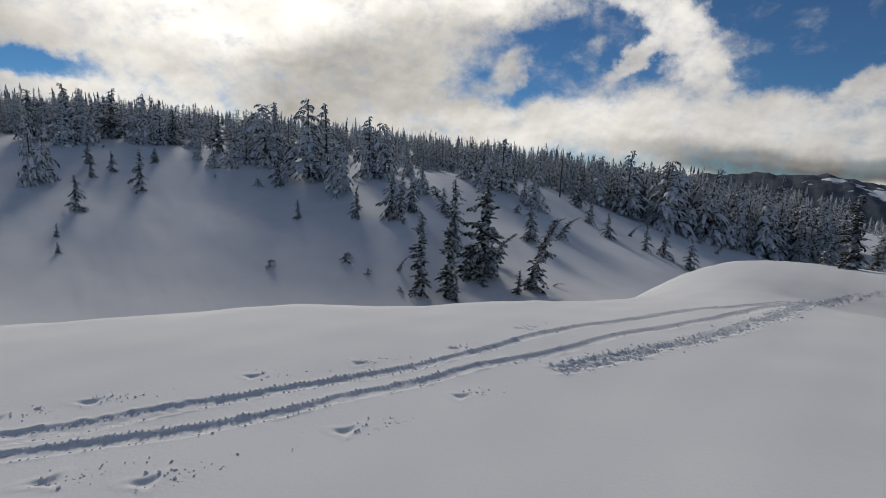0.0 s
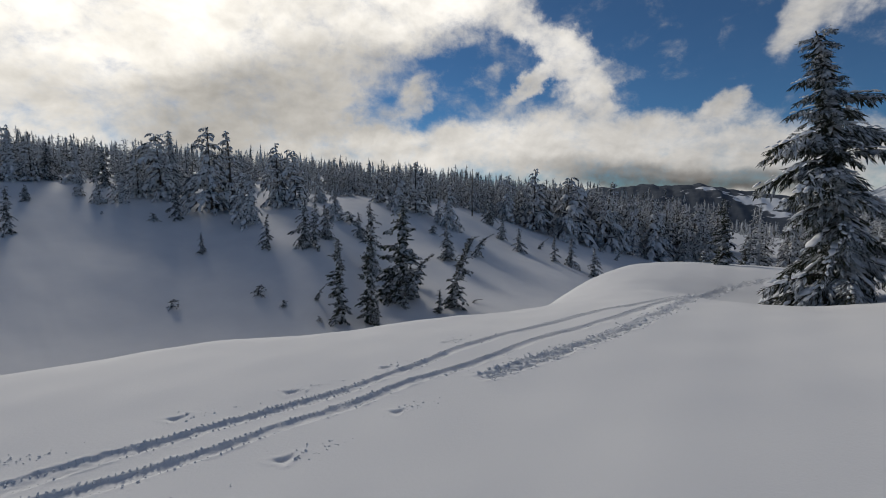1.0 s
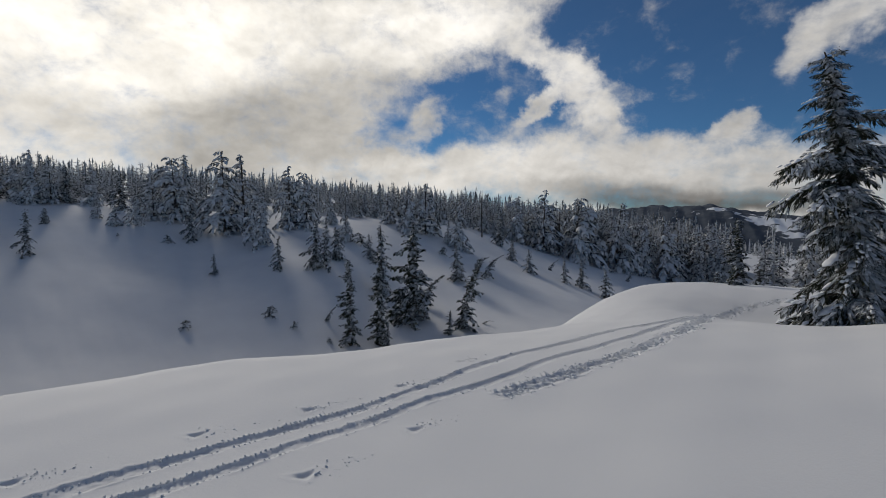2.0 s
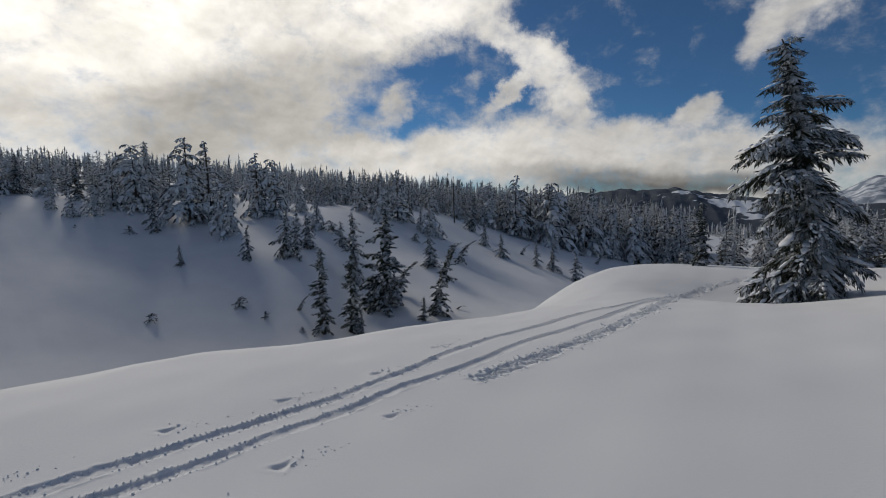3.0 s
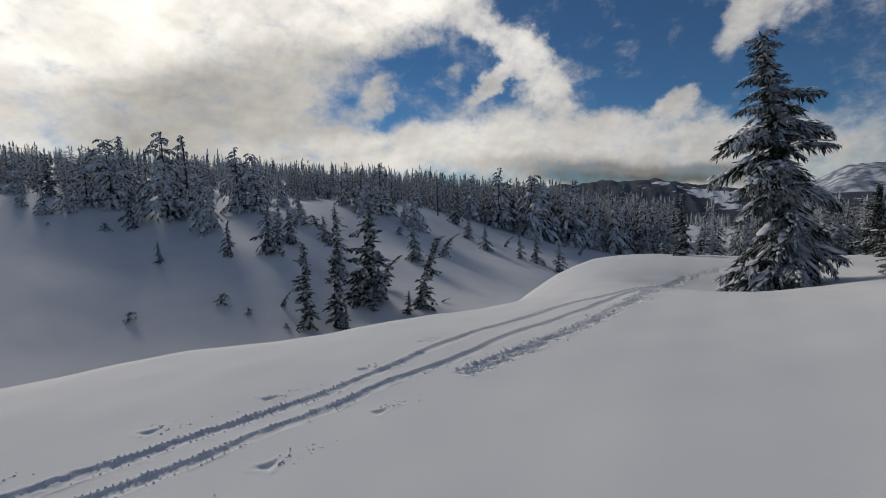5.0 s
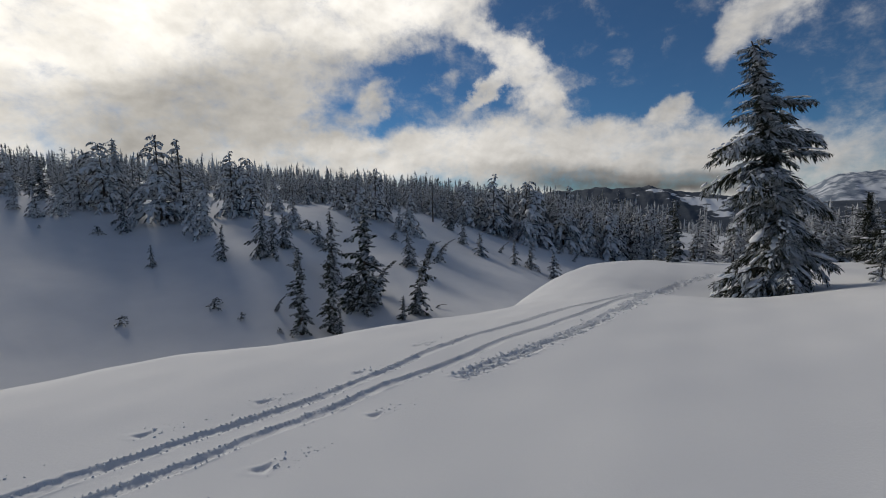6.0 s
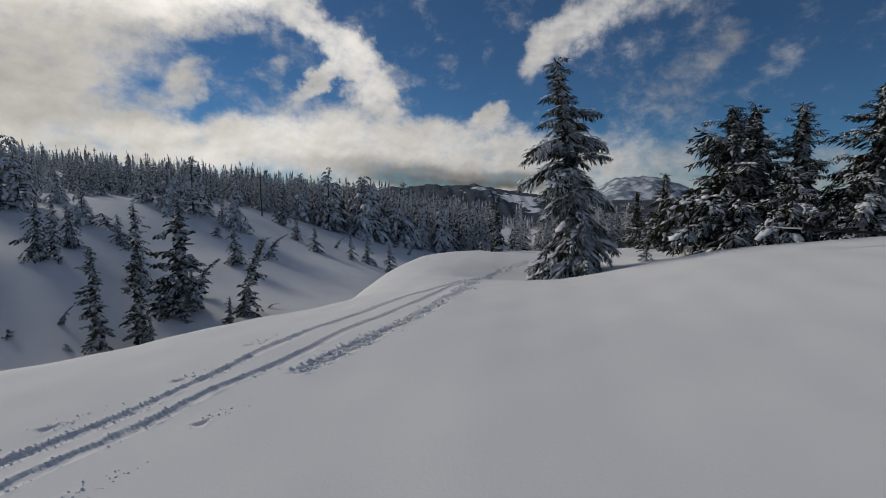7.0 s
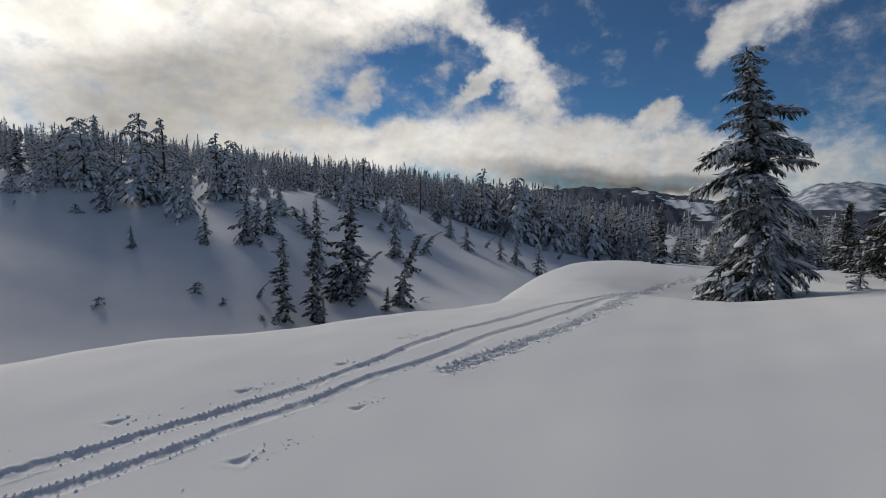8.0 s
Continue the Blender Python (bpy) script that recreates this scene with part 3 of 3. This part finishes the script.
def tiered(seed, tall=8.0, spread=.2, tiers=18, per=7, fingers=4, droop=.7, shape=.8, wind=.1, bearing=3.14, lean=.0, skirt=.04, uneven=.15, hook=.0):
    """A conifer of drooping tiers: each bough a thick arm bent down at its end, hung with fingers of plastered needles."""
    rnd = np.random.RandomState(seed)
    wb = np.array([math.cos(bearing), math.sin(bearing), 0])
    hs = np.linspace(-.04 * tall, tall * .95, 6)
    trunk = tube(np.outer((hs / tall) ** 2 * lean * tall, wb) + np.outer(hs, (0, 0, 1)), np.linspace(1, .25, 6) * .018 * tall, 6 if fingers else 3)
    p, d, ln, rad = [], [], [], []

    def add(at, to, length, wide):
        p.append(at), d.append(to), ln.append(length), rad.append(wide)

    for i in range(tiers):
        f = skirt + (.97 - skirt) * ((i + .5) / tiers) ** .95
        n = max(3, int(round(per * (1 - .45 * f))))
        start = rnd.uniform(0, 6.3)
        for j in range(n):
            a = start + j * 6.283 / n + rnd.uniform(-.35, .35)
            g = f + rnd.uniform(-.5, .5) / tiers
            out = np.array([math.cos(a), math.sin(a), 0])
            if rnd.rand() < uneven * .6:
                continue
            reach = tall * spread * ((1 - g) ** shape + .06) * (1 + wind * out.dot(wb)) * rnd.uniform(.65 - uneven, 1.15 + uneven * .7)
            root = wb * (g * g * lean * tall) + np.array([0, 0, g * tall])
            arm = out + np.array([0, 0, rnd.uniform(-.3, .25) + .35 * g])
            add(root, arm, reach * .72, reach * .1)
            elbow = root + arm * (reach * .5)
            tip = out + wb * wind * .5 + np.array([0, 0, -droop * rnd.uniform(.6, 1.3) * (1.1 - .6 * g)])
            add(elbow, tip, reach * .62, reach * .11)
            side = np.cross(out, (0, 0, 1.0))
            for k in range(fingers):
                u = rnd.uniform(.25, 1)
                at = root + arm * (reach * min(u, .5)) + tip * (reach * max(0, u - .5) * .9)
                hang = out * .45 + side * rnd.uniform(.25, .8) * (1 if k % 2 else -1) + np.array([0, 0, -droop * rnd.uniform(.5, 1.5)])
                size = reach * rnd.uniform(.22, .42) + .012 * tall
                add(at, hang, size, size * rnd.uniform(.17, .27))
    add(np.array([0, 0, .8 * tall]) + wb * (.64 * lean * tall), np.array([.02, .01, 1.0]) + wb * (2 * lean + hook), .2 * tall, .018 * tall)
    if not fingers:
        add(np.array([0, 0, .3 * tall]), np.array([.01, .01, 1.0]), .58 * tall, .07 * tall)
    crown = spindles(np.array(p), np.array(d), np.array(ln), np.array(rad), rnd)
    return trunk, crown, None


def tree_thing(name, arrays, needles, x, y, label, turn=0.0, scale=1.0, sink=.06, group=""):
    base = new(name)
    base.matrix_world = Matrix.LocRotScale((x, y, height(x, y) - sink), Euler((0, 0, turn)), (scale,) * 3)
    trunk, crown, load = arrays
    part("trunk", mesh_of("trunk", *trunk, BARK, True), base)
    part("crown", mesh_of("crown", *crown, needles), base)
    if load:
        part("snow_load", mesh_of("snow_load", *load, TREE_SNOW, True), base, "white snow lying on the boughs")["kind"] = "stuff"
    return tagged(base, label, "conifer tree", group)


def stand(masters, places, spin=.5, sink=.06, wide=1.0):
    """Copies of the master trees at (x, y, height)."""
    rnd = random.Random(len(places))
    for i, (x, y, tall) in enumerate(places):
        ob, full = masters[i % len(masters)]
        c = copy_thing(ob, Matrix.LocRotScale((x, y, height(x, y) - sink), Euler((0, 0, rnd.uniform(-spin, spin))), None))
        k = tall / full
        c.scale = (k * wide * rnd.uniform(.92, 1.1), k * wide * rnd.uniform(.92, 1.1), k)


# ---------------------------------------------------------------- trees that stand by themselves: (x, y, height)
WEST = math.pi  # the wind has blown the boughs towards -x
big = conifer(7, tall=5.5, spread=.18, branches=128, twigs=30, sprays=7, core=1100, hang=.75, droop=.8, wind=.2, snow=1.5, bearing=WEST, shape=.88, skirt=.015,
              lean=.13, bend=.06, hook=.05, fine=True, thick=.55, apron=.55,
              extra=((.83, 3.1, .11), (.77, 3.3, .12), (.72, 3.2, .145), (.63, 3.3, .23), (.6, 2.7, .2), (.52, 3.1, .25), (.5, 3.6, .22), (.42, 2.8, .17),
                     (.76, .1, .1), (.745, -.5, .16), (.72, .35, .17), (.66, -.3, .2), (.63, .4, .22), (.56, -.7, .17), (.5, .2, .19), (.42, -.3, .2), (.36, .5, .19),
                     (.1, 3.2, .26), (.06, 3.5, .28), (.08, 2.6, .25), (.12, 2.9, .24), (.07, .2, .23), (.05, -.5, .23), (.14, .4, .2), (.06, 4.3, .22)))
tree_thing("hemlock_tree", big, NEEDLES, 8.24, 9.4, "tall dark-green hemlock loaded with snow beside the ski tracks", sink=.12)

# dark trees along the rise to the east
EAST = ((12.46, 8.31, 4.19, 0.43), (13.57, 8.42, 4.34, 0.44), (13.25, 7.07, 3.91, 0.3), (13.3, 5.5, 3.77, 0.36), (15.8, 14.6, 2.61, 0.28), (14.6, 12.2, 2.96, 0.3))
for i, (x, y, tall, spread) in enumerate(EAST):
    a = conifer(40 + i, tall, spread, 125, 20, 4, core=900, thick=.75, hang=.5, droop=.6, wind=.25, snow=.5, bearing=WEST, shape=.8, skirt=.0, bare=.1, fine=True, hook=.05, lean=.06, apron=.7)
    tree_thing("hemlock_tree", a, EAST_NEEDLES, x, y, "wind-flagged dark hemlock with thick pads of snow", sink=.15, group="hemlocks on the rise")
LOW = ((12.6, 8.9, 1.2, .4), (11.8, 6.5, 2.0, .5), (11.6, 7.9, 1.5, .6), (12.4, 5.4, 1.4, .6), (12.3, 7.3, 1.5, .65), (9.7, 8.7, .6, .5), (13.4, 9.9, 1.6, .5), (15.2, 12.6, 1.6, .5))
for i, (x, y, tall, spread) in enumerate(LOW):
    a = conifer(60 + i, tall, spread, 44, 10, 4, thick=.9, droop=.7, wind=.15, snow=1.2, apron=.9, bearing=WEST, shape=.5, skirt=.0, fine=True)
    tree_thing("young_hemlock", a, NEEDLES, x, y, "low hemlock buried under heavy snow", sink=.1, group="low hemlocks on the rise")


def masters(name, needles, label, group, specs, grow=conifer):
    """One tree of each kind, built where the first of its places is."""
    out = []
    for (x, y, tall), settings in specs:
        ob = tree_thing(name, grow(tall=tall, **settings), needles, x, y, label, group=group)
        out.append((ob, tall))
    return out


GULLY = ((-9.6, 42.8, 7.9), (-6.9, 43.4, 7.7), (-4.3, 50.0, 10.7), (-6.2, 43.6, 2.3), (-0.3, 46.5, 2.6))
kinds = [dict(seed=80 + i, spread=s, branches=n, twigs=10, sprays=3, thick=2.3, core=200, hang=.5, droop=.7, wind=.2, snow=.06, bearing=WEST, shape=p, bare=.2) for i, (s, n, p) in
         enumerate(((.15, 90, .6), (.15, 90, .6), (.25, 95, .55), (.24, 60, .6), (.22, 60, .6)))]
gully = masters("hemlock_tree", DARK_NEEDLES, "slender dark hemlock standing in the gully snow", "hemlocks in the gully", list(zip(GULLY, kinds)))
LEANING = ((0.9, 48.0, 7.9), (-3.6, 54.1, 4.4), (3.1, 49.6, 1.2), (-12.7, 46.3, 1.7))
kinds = [dict(seed=90 + i, spread=.2, branches=80, twigs=9, sprays=3, thick=2.3, core=200, hang=.5, droop=.7, wind=.2, snow=.06, bearing=0, bend=b, lean=.06) for i, b in enumerate((.2, .55, 1.0, .5))]
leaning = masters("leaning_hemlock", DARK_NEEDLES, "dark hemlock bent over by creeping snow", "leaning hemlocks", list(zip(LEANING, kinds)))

SLOPE = ((-28.5, 55.0, 2.6), (-21.2, 56.3, 4.2), (-16.7, 56.7, 6.1), (-15.6, 57.3, 6.3), (-15.4, 61.2, 4.5), (-16.3, 71.6, 4.1), (-11.8, 65.7, 3.7), (-8.6, 55.6, 8.2), (0.5, 63.9, 5.3), (10.8, 85.3, 4.9), (12.9, 79.2, 4.2), (18.6, 77.9, 4.2), (21.5, 78.1, 4.5), (24.3, 74.6, 4.8), (9.6, 94.2, 6.0), (-36.4, 64.4, 5.4), (-51.3, 57.8, 2.1))
kinds = [dict(seed=100 + i, spread=s, branches=64, twigs=10, sprays=3, core=160, hang=.9, droop=1.0, wind=.15, snow=.45, bearing=WEST, shape=.75, thick=1.5) for i, s in enumerate((.26, .24, .29, .22))]
slope = masters("rimed_fir", FROSTED, "rime-grey fir on the snowy slope", "rimed firs on the slope", list(zip(SLOPE, kinds)))
stand(slope, SLOPE[4:], 3, wide=1.2)
WEST_SLOPE = ((-53.3, 42.7, 8.3), (-53.6, 44.2, 7.5), (-45.3, 40.5, 3.8), (-41.8, 35.3, 1.3), (-39.5, 33.3, 1.0), (-46.0, 49.5, 5.1), (-51.9, 51.5, 2.7), (-51.8, 48.5, 2.3), (-55.2, 51.4, 2.9), (-51.2, 58.0, 2.0))
stand(slope, WEST_SLOPE[2:], 3, wide=1.1)
SLOPE_LEAN = ((4.8, 69.5, 4.0), (17.8, 85.9, 2.5), (34.6, 102.3, 2.3), (35.8, 96.0, 2.6), (3.5, 71.3, 2.8))
kinds = [dict(seed=120 + i, spread=.26, branches=50, twigs=8, sprays=2, core=120, hang=.8, droop=.8, wind=.1, snow=.6, bearing=0, bend=.55, lean=.15, thick=2.0) for i in range(2)]
lean = masters("leaning_fir", FROSTED, "rime-grey fir bent down the slope", "leaning firs on the slope", list(zip(SLOPE_LEAN, kinds)))
stand(lean, SLOPE_LEAN[2:], .3)

RIDGE = ((-74.3, 57.8, 4.7), (-66.1, 55.4, 5.7), (-61.8, 54.3, 7.2), (-62.4, 57.6, 7.5), (-58.3, 64.0, 7.6), (-57.6, 66.3, 6.3), (-58.8, 70.4, 5.5), (-49.1, 63.9, 2.8), (-45.8, 62.9, 4.1), (-44.3, 65.1, 4.4), (-44.4, 68.8, 6.6), (-42.2, 70.6, 9.9), (-41.6, 72.8, 10.1), (-33.7, 68.5, 12.8), (-31.6, 70.4, 12.1), (-26.5, 65.1, 7.5), (-26.0, 74.3, 10.3), (-23.7, 75.8, 9.3), (-21.6, 82.3, 5.6), (-16.2, 70.9, 4.9))
kinds = [dict(seed=140 + i, spread=s, branches=62, twigs=13, sprays=3, core=240, hang=1.0, droop=1.15, wind=w, snow=.9, bearing=WEST, shape=.72, thick=1.7, bare=b, hook=h, extra=x) for i, (s, w, b, h, x) in
         enumerate(((.33, .15, .0, .02, ()), (.35, .4, .1, .05, ((.88, 3.1, .25), (.8, 3.3, .24), (.7, 2.8, .24))), (.3, .2, .0, .0, ()), (.38, .3, .1, .03, ((.75, 3.4, .22),)), (.33, .45, .15, .04, ())))]
ridge = masters("rimed_hemlock", RIMED, "tall rime-plastered hemlock on the ridge", "rimed hemlocks on the ridge", list(zip(RIDGE, kinds)))
specs = [(RIDGE[i + 5], dict(seed=150 + i, spread=(.24, .3, .27, .22)[i], tiers=20, per=8, fingers=9, droop=1.05, shape=(.6, .5, .7, .75)[i], wind=.3, lean=.06 * (i % 2) + .02, uneven=.4, hook=.4)) for i in range(4)]
ridge_tiers = masters("rimed_hemlock", RIMED, "tall rime-plastered hemlock on the ridge", "rimed hemlocks on the ridge", specs, tiered)
stand((ridge[1], ridge_tiers[0], ridge_tiers[1], ridge[3], ridge_tiers[2], ridge_tiers[3]), RIDGE[9:], 1.0)
stand(ridge_tiers[2:], WEST_SLOPE[:2], 3, wide=.62)
# western crest trees, some out of view, added to shade the slope below
CREST = ((-77.7, 37.4, 6.0), (-76.6, 39.1, 6.0), (-80.1, 45.4, 7.2), (-77.5, 45.3, 5.5), (-73.2, 45.5, 5.4), (-76.3, 52.0, 7.3), (-70.5, 50.6, 5.7), (-73.1, 55.0, 7.5), (-66.9, 54.0, 6.7), (-68.4, 57.7, 5.1), (-64.5, 57.0, 7.8), (-65.1, 61.8, 5.6), (-63.5, 63.7, 7.6), (-61.5, 65.0, 5.9), (-59.5, 65.7, 5.1), (-60.6, 69.8, 4.7), (-57.9, 69.5, 5.5), (-54.5, 70.7, 5.7), (-50.3, 70.4, 6.0), (-51.9, 74.2, 5.5), (-50.2, 76.8, 5.6), (-48.6, 79.8, 4.9))
stand(slope, CREST[::2], 3, wide=1.2)
stand(ridge, CREST[1::4], 3)
EDGE = ((-12.3, 88.6, 6.3), (-8.6, 85.2, 6.6), (-5, 85.4, 9.6), (-0.9, 82, 4.6), (1.1, 81.1, 7.7), (15.3, 109.2, 10.9), (20.7, 106.5, 14.4), (28.4, 108.3, 14.4), (31.8, 111, 12.7), (38, 109.1, 15.8), (40.3, 110.1, 13.1), (45, 110.2, 13.4), (49.8, 111.9, 14.6))
stand(ridge_tiers + ridge[:2], EDGE, 3)
MOUND = ((25.7, 45.8, 7.5), (34.3, 52.8, 8.9))
stand(slope, MOUND, 3)
stand(gully[:1], ((9.6, 15.95, 2.3),), wide=1.25)

BUSHES = ((-25.6, 43.2, 1.0), (-18.7, 46.4, 1.3), (-15.5, 44.7, 0.8), (-11.5, 42.8, 0.5), (-13.7, 71.1, 2.1), (-1.8, 76.1, 1.4), (-43.7, 60.0, 0.5), (-38.5, 62.5, 1.0), (-59.2, 57.5, 0.5))
kinds = [dict(seed=160 + i, spread=.7, branches=40, twigs=10, sprays=3, droop=.8, wind=.3, snow=1.6, bearing=0, bend=.3, shape=.45, skirt=.0, thick=2.2) for i in range(2)]
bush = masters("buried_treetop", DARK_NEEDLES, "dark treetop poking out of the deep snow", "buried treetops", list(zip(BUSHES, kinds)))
stand(bush, BUSHES[2:], 3)


# a bough of the tree beyond the western edge reaches in
west = conifer(171, 6.0, .27, 90, 10, 3, droop=.6, wind=.1, snow=.3, bearing=WEST, thick=1.6, core=160, extra=((.42, -.5, .36), (.38, -.75, .34), (.5, -.3, .3)))
tree_thing("hemlock_tree", west, NEEDLES, -39.6, 26.1, "dark hemlock alone on the western snow slope", sink=.1)


# bare dead stems standing at the edge of the woods
def snag(seed, x, y, tall):
    rnd = np.random.RandomState(seed)
    base = new("dead_snag")
    base.location = (x, y, height(x, y) - .1)
    hs = np.linspace(0, tall, 9)
    stem = np.stack([.05 * np.sin(hs * .8 + seed), .05 * np.cos(hs * .6), hs], 1)
    part("trunk", mesh_of("trunk", *tube(stem, np.linspace(.14, .05, 9), 8), BARK, True), base)
    for h in rnd.uniform(.35, .95, 7) * tall:
        a, n = rnd.uniform(0, 6.3), rnd.uniform(.3, .8)
        way_out = np.array([math.cos(a), math.sin(a), rnd.uniform(-.3, .3)])
        root = np.array([0, 0, h])
        part("stub", mesh_of("stub", *tube([root, root + way_out * n * .6, root + way_out * n], (.035, .025, .01), 5), BARK, True), base)
    tagged(base, "bare grey dead tree stem at the forest edge", "dead tree", "bare dead stems")


for seed, x, y, tall in ((1, 6.0, 97.0, 9.6), (2, 24.5, 108.0, 10.5), (3, -9.0, 92.0, 6.5)):
    snag(seed, x, y, tall)


# ---------------------------------------------------------------- the woods behind the crest
def forest(name, seed, count, near, far, lo, hi, tall, parts, label):
    """Many simple conifers joined into one mesh."""
    rnd = np.random.RandomState(seed)
    shapes = []
    for k in range(9):
        trunk, crown, _ = tiered(seed + k, 1.0, rnd.uniform(.19, .27), *parts, droop=rnd.uniform(.5, .9), shape=rnd.uniform(.7, .95), lean=rnd.uniform(0, .05), skirt=.02)
        shapes.append(joined([trunk, crown]))
    verts, faces, at = [], [], 0
    for _ in range(count):
        b = rnd.uniform(lo, hi)
        r = near(b) + (far - near(b)) * rnd.rand() ** 1.15
        open_snow = (30.5 < b < 36.5 and 120 < r < 215 and rnd.rand() < .85) or (31 < b < 32.6 and r < 360 and rnd.rand() < .8)
        if open_snow:
            continue
        x, y = r * math.sin(math.radians(b)), r * math.cos(math.radians(b))
        v, f = shapes[rnd.randint(9)]
        t = tall(b) * rnd.uniform(.68, 1.12) * (1.15 if rnd.rand() < .08 else 1)
        a = rnd.uniform(0, 6.3)
        rot = np.array([[math.cos(a), -math.sin(a), 0], [math.sin(a), math.cos(a), 0], [0, 0, 1]])
        verts.append((v @ rot.T) * (t * rnd.uniform(.85, 1.25), t * rnd.uniform(.85, 1.25), t) + (x, y, height(x, y) - .1))
        faces.append(f + at)
        at += len(v)
    me = mesh_of(name, np.concatenate(verts), np.concatenate(faces), WOODLAND)
    tagged(new(name, me), label, "forest", kind="stuff")


def edge(b):
    return float(hermite((-80, -55, -40, -28, -10, 0, 10, 25, 40, 80), (100, 98, 96, 88, 97, 102, 111, 122, 130, 100), b))


def grown(b):
    return float(hermite((-70, -10, 5, 18, 30, 70), (6.5, 6.5, 8.5, 13, 15, 12), b))


def front_row():
    """Whole trees along the edge of the woods, in front of the mass of them."""
    rnd = random.Random(77)
    places = []
    while len(places) < 135:
        b = rnd.uniform(-14, 41)
        r = edge(b) + 1 + 24 * rnd.random() ** 1.6
        x, y = r * math.sin(math.radians(b)), r * math.cos(math.radians(b))
        if 30.5 < b < 36.5 or any(math.hypot(x - p, y - q) < 2.6 for p, q, _ in places):
            continue
        places.append((x, y, grown(b) * rnd.uniform(.62, 1.08)))
    specs = [(places[i], dict(seed=200 + i, spread=(.23, .27, .2, .25, .3, .22)[i], tiers=18 + i % 3 * 2, per=8, fingers=6, droop=.6 + .07 * i, shape=.7 + .05 * i, wind=.2, lean=.025 * (i % 3), uneven=.28)) for i in range(6)]
    kinds = masters("forest_hemlock", WOODLAND, "frost-grey hemlock at the edge of the woods", "hemlocks at the forest edge", specs, tiered)
    stand(kinds, places[6:], 3)


front_row()
forest("forest", 301, 1050, lambda b: edge(b) + 9, 190, -64, 48, grown, (13, 7, 1), "dense frosted conifer forest behind the snowy crest")
# the 304 stand is extra: it thickens the western crest to cast more shade
forest("forest", 304, 120, lambda b: 94, 106, -66, -22, lambda b: 6.0, (13, 7, 1), "frosted conifers added along the western crest for shade")
forest("forest", 302, 1300, lambda b: 180, 430, -64, 60, lambda b: 9.0, (8, 6, 0), "dense frosted conifer forest on the plateau")
forest("forest", 303, 2700, lambda b: 400, 1150, -62, 70, lambda b: 11.0, (5, 5, 0), "far dark conifer forest stretching into the valley")


# ---------------------------------------------------------------- crumbs of snow thrown up beside the tracks
def crumbs():
    rnd = np.random.RandomState(5)
    pts, sizes = [], []
    for line, n, wide, big in ((FAR_SKI, 4200, .016, .0046), (NEAR_SKI, 3800, .016, .0046), (ROUGH, 4200, .08, .0082)):
        i = rnd.randint(4, len(line) - 4, n)
        d = line[i + 1] - line[i - 1]
        d /= np.hypot(*d.T)[:, None]
        off = np.where(rnd.rand(n) < .82, 1, -1) * (.06 + np.abs(rnd.normal(0, wide, n))) if wide < .05 else rnd.normal(.02, wide, n)
        p = line[i] + np.stack([-d[:, 1], d[:, 0]], 1) * off[:, None]
        pts.append(p)
        sizes.append(big * rnd.lognormal(-.1, .36, n))
    for px, py in POLE_MARKS:
        n = 40
        p = np.array([px, py]) + np.array([.8, .55]) * np.abs(rnd.normal(0, .22, n))[:, None] + rnd.normal(0, .06, (n, 2))
        pts.append(p)
        sizes.append(.0042 * rnd.lognormal(0, .42, n))
    p, s = np.concatenate(pts), np.concatenate(sizes)
    z = np.array([height(x, y) for x, y in p]) + .035 * waves(p[:, 0], p[:, 1], 4.5, 11) * np.clip(np.hypot(*p.T) / 8, 0, 1) + tread(p[:, 0], p[:, 1])
    c = np.column_stack([p, z + s * .4])
    al = np.column_stack([rnd.normal(0, 1, (len(p), 2)), np.zeros(len(p))])
    v, f = pads(c, al, np.stack([s * 1.4, s, s * 1.1], 1), rnd, False)
    tagged(new("snow_crumbs", mesh_of("snow_crumbs", v, f, SNOW)), "small crumbs of snow scattered along the ski tracks", "snow crumbs", kind="stuff")


crumbs()


# ---------------------------------------------------------------- a ski pole, set in the rise and thickened to fit the camera's view
POLE, node = material("black_pole_paint")
here = node("ShaderNodeTexCoord").outputs["Object"]
scuff = node("ShaderNodeTexNoise", {"Vector": here, "Scale": 30.0, "Detail": 4.0}).outputs["Fac"]
finish(node, mix(node, ranged(node, scuff, .5, .7), (.012, .013, .016), (.05, .05, .055)), .45, scuff, .002, .3)
TIP, node = material("bright_pole_tip")
here = node("ShaderNodeTexCoord").outputs["Object"]
scuff = node("ShaderNodeTexNoise", {"Vector": here, "Scale": 60.0, "Detail": 4.0}).outputs["Fac"]
finish(node, mix(node, scuff, (.45, .44, .42), (.75, .74, .72)), .35)


def ski_pole():
    def at(bearing, r, z):
        return np.array([r * math.sin(math.radians(bearing)), r * math.cos(math.radians(bearing)), z])
    root, end = at(76, 10, height(*at(76, 10, 0)[:2]) - .04), at(58.5, 9.6, 1.015)
    base = new("ski_pole")
    base.location = root
    way_to = end - root
    part("shaft", mesh_of("shaft", *tube([way_to * k for k in (0, .3, .55, .8)], (.036, .031, .026, .018), 10), POLE, True), base)
    part("tip", mesh_of("tip", *tube([way_to * k for k in (.79, .9, 1)], (.014, .011, .003), 8), TIP, True), base, "bright metal tip")
    part("basket", mesh_of("basket", *pads(np.array([way_to * .8]), np.array([[0, 0, 1.0]]), np.array([[.008, .03, .03]]), np.random.RandomState(1)), POLE, True), base)
    tagged(base, "black ski pole set in the snowy rise, sized to fit the camera's view", "ski pole")


ski_pole()
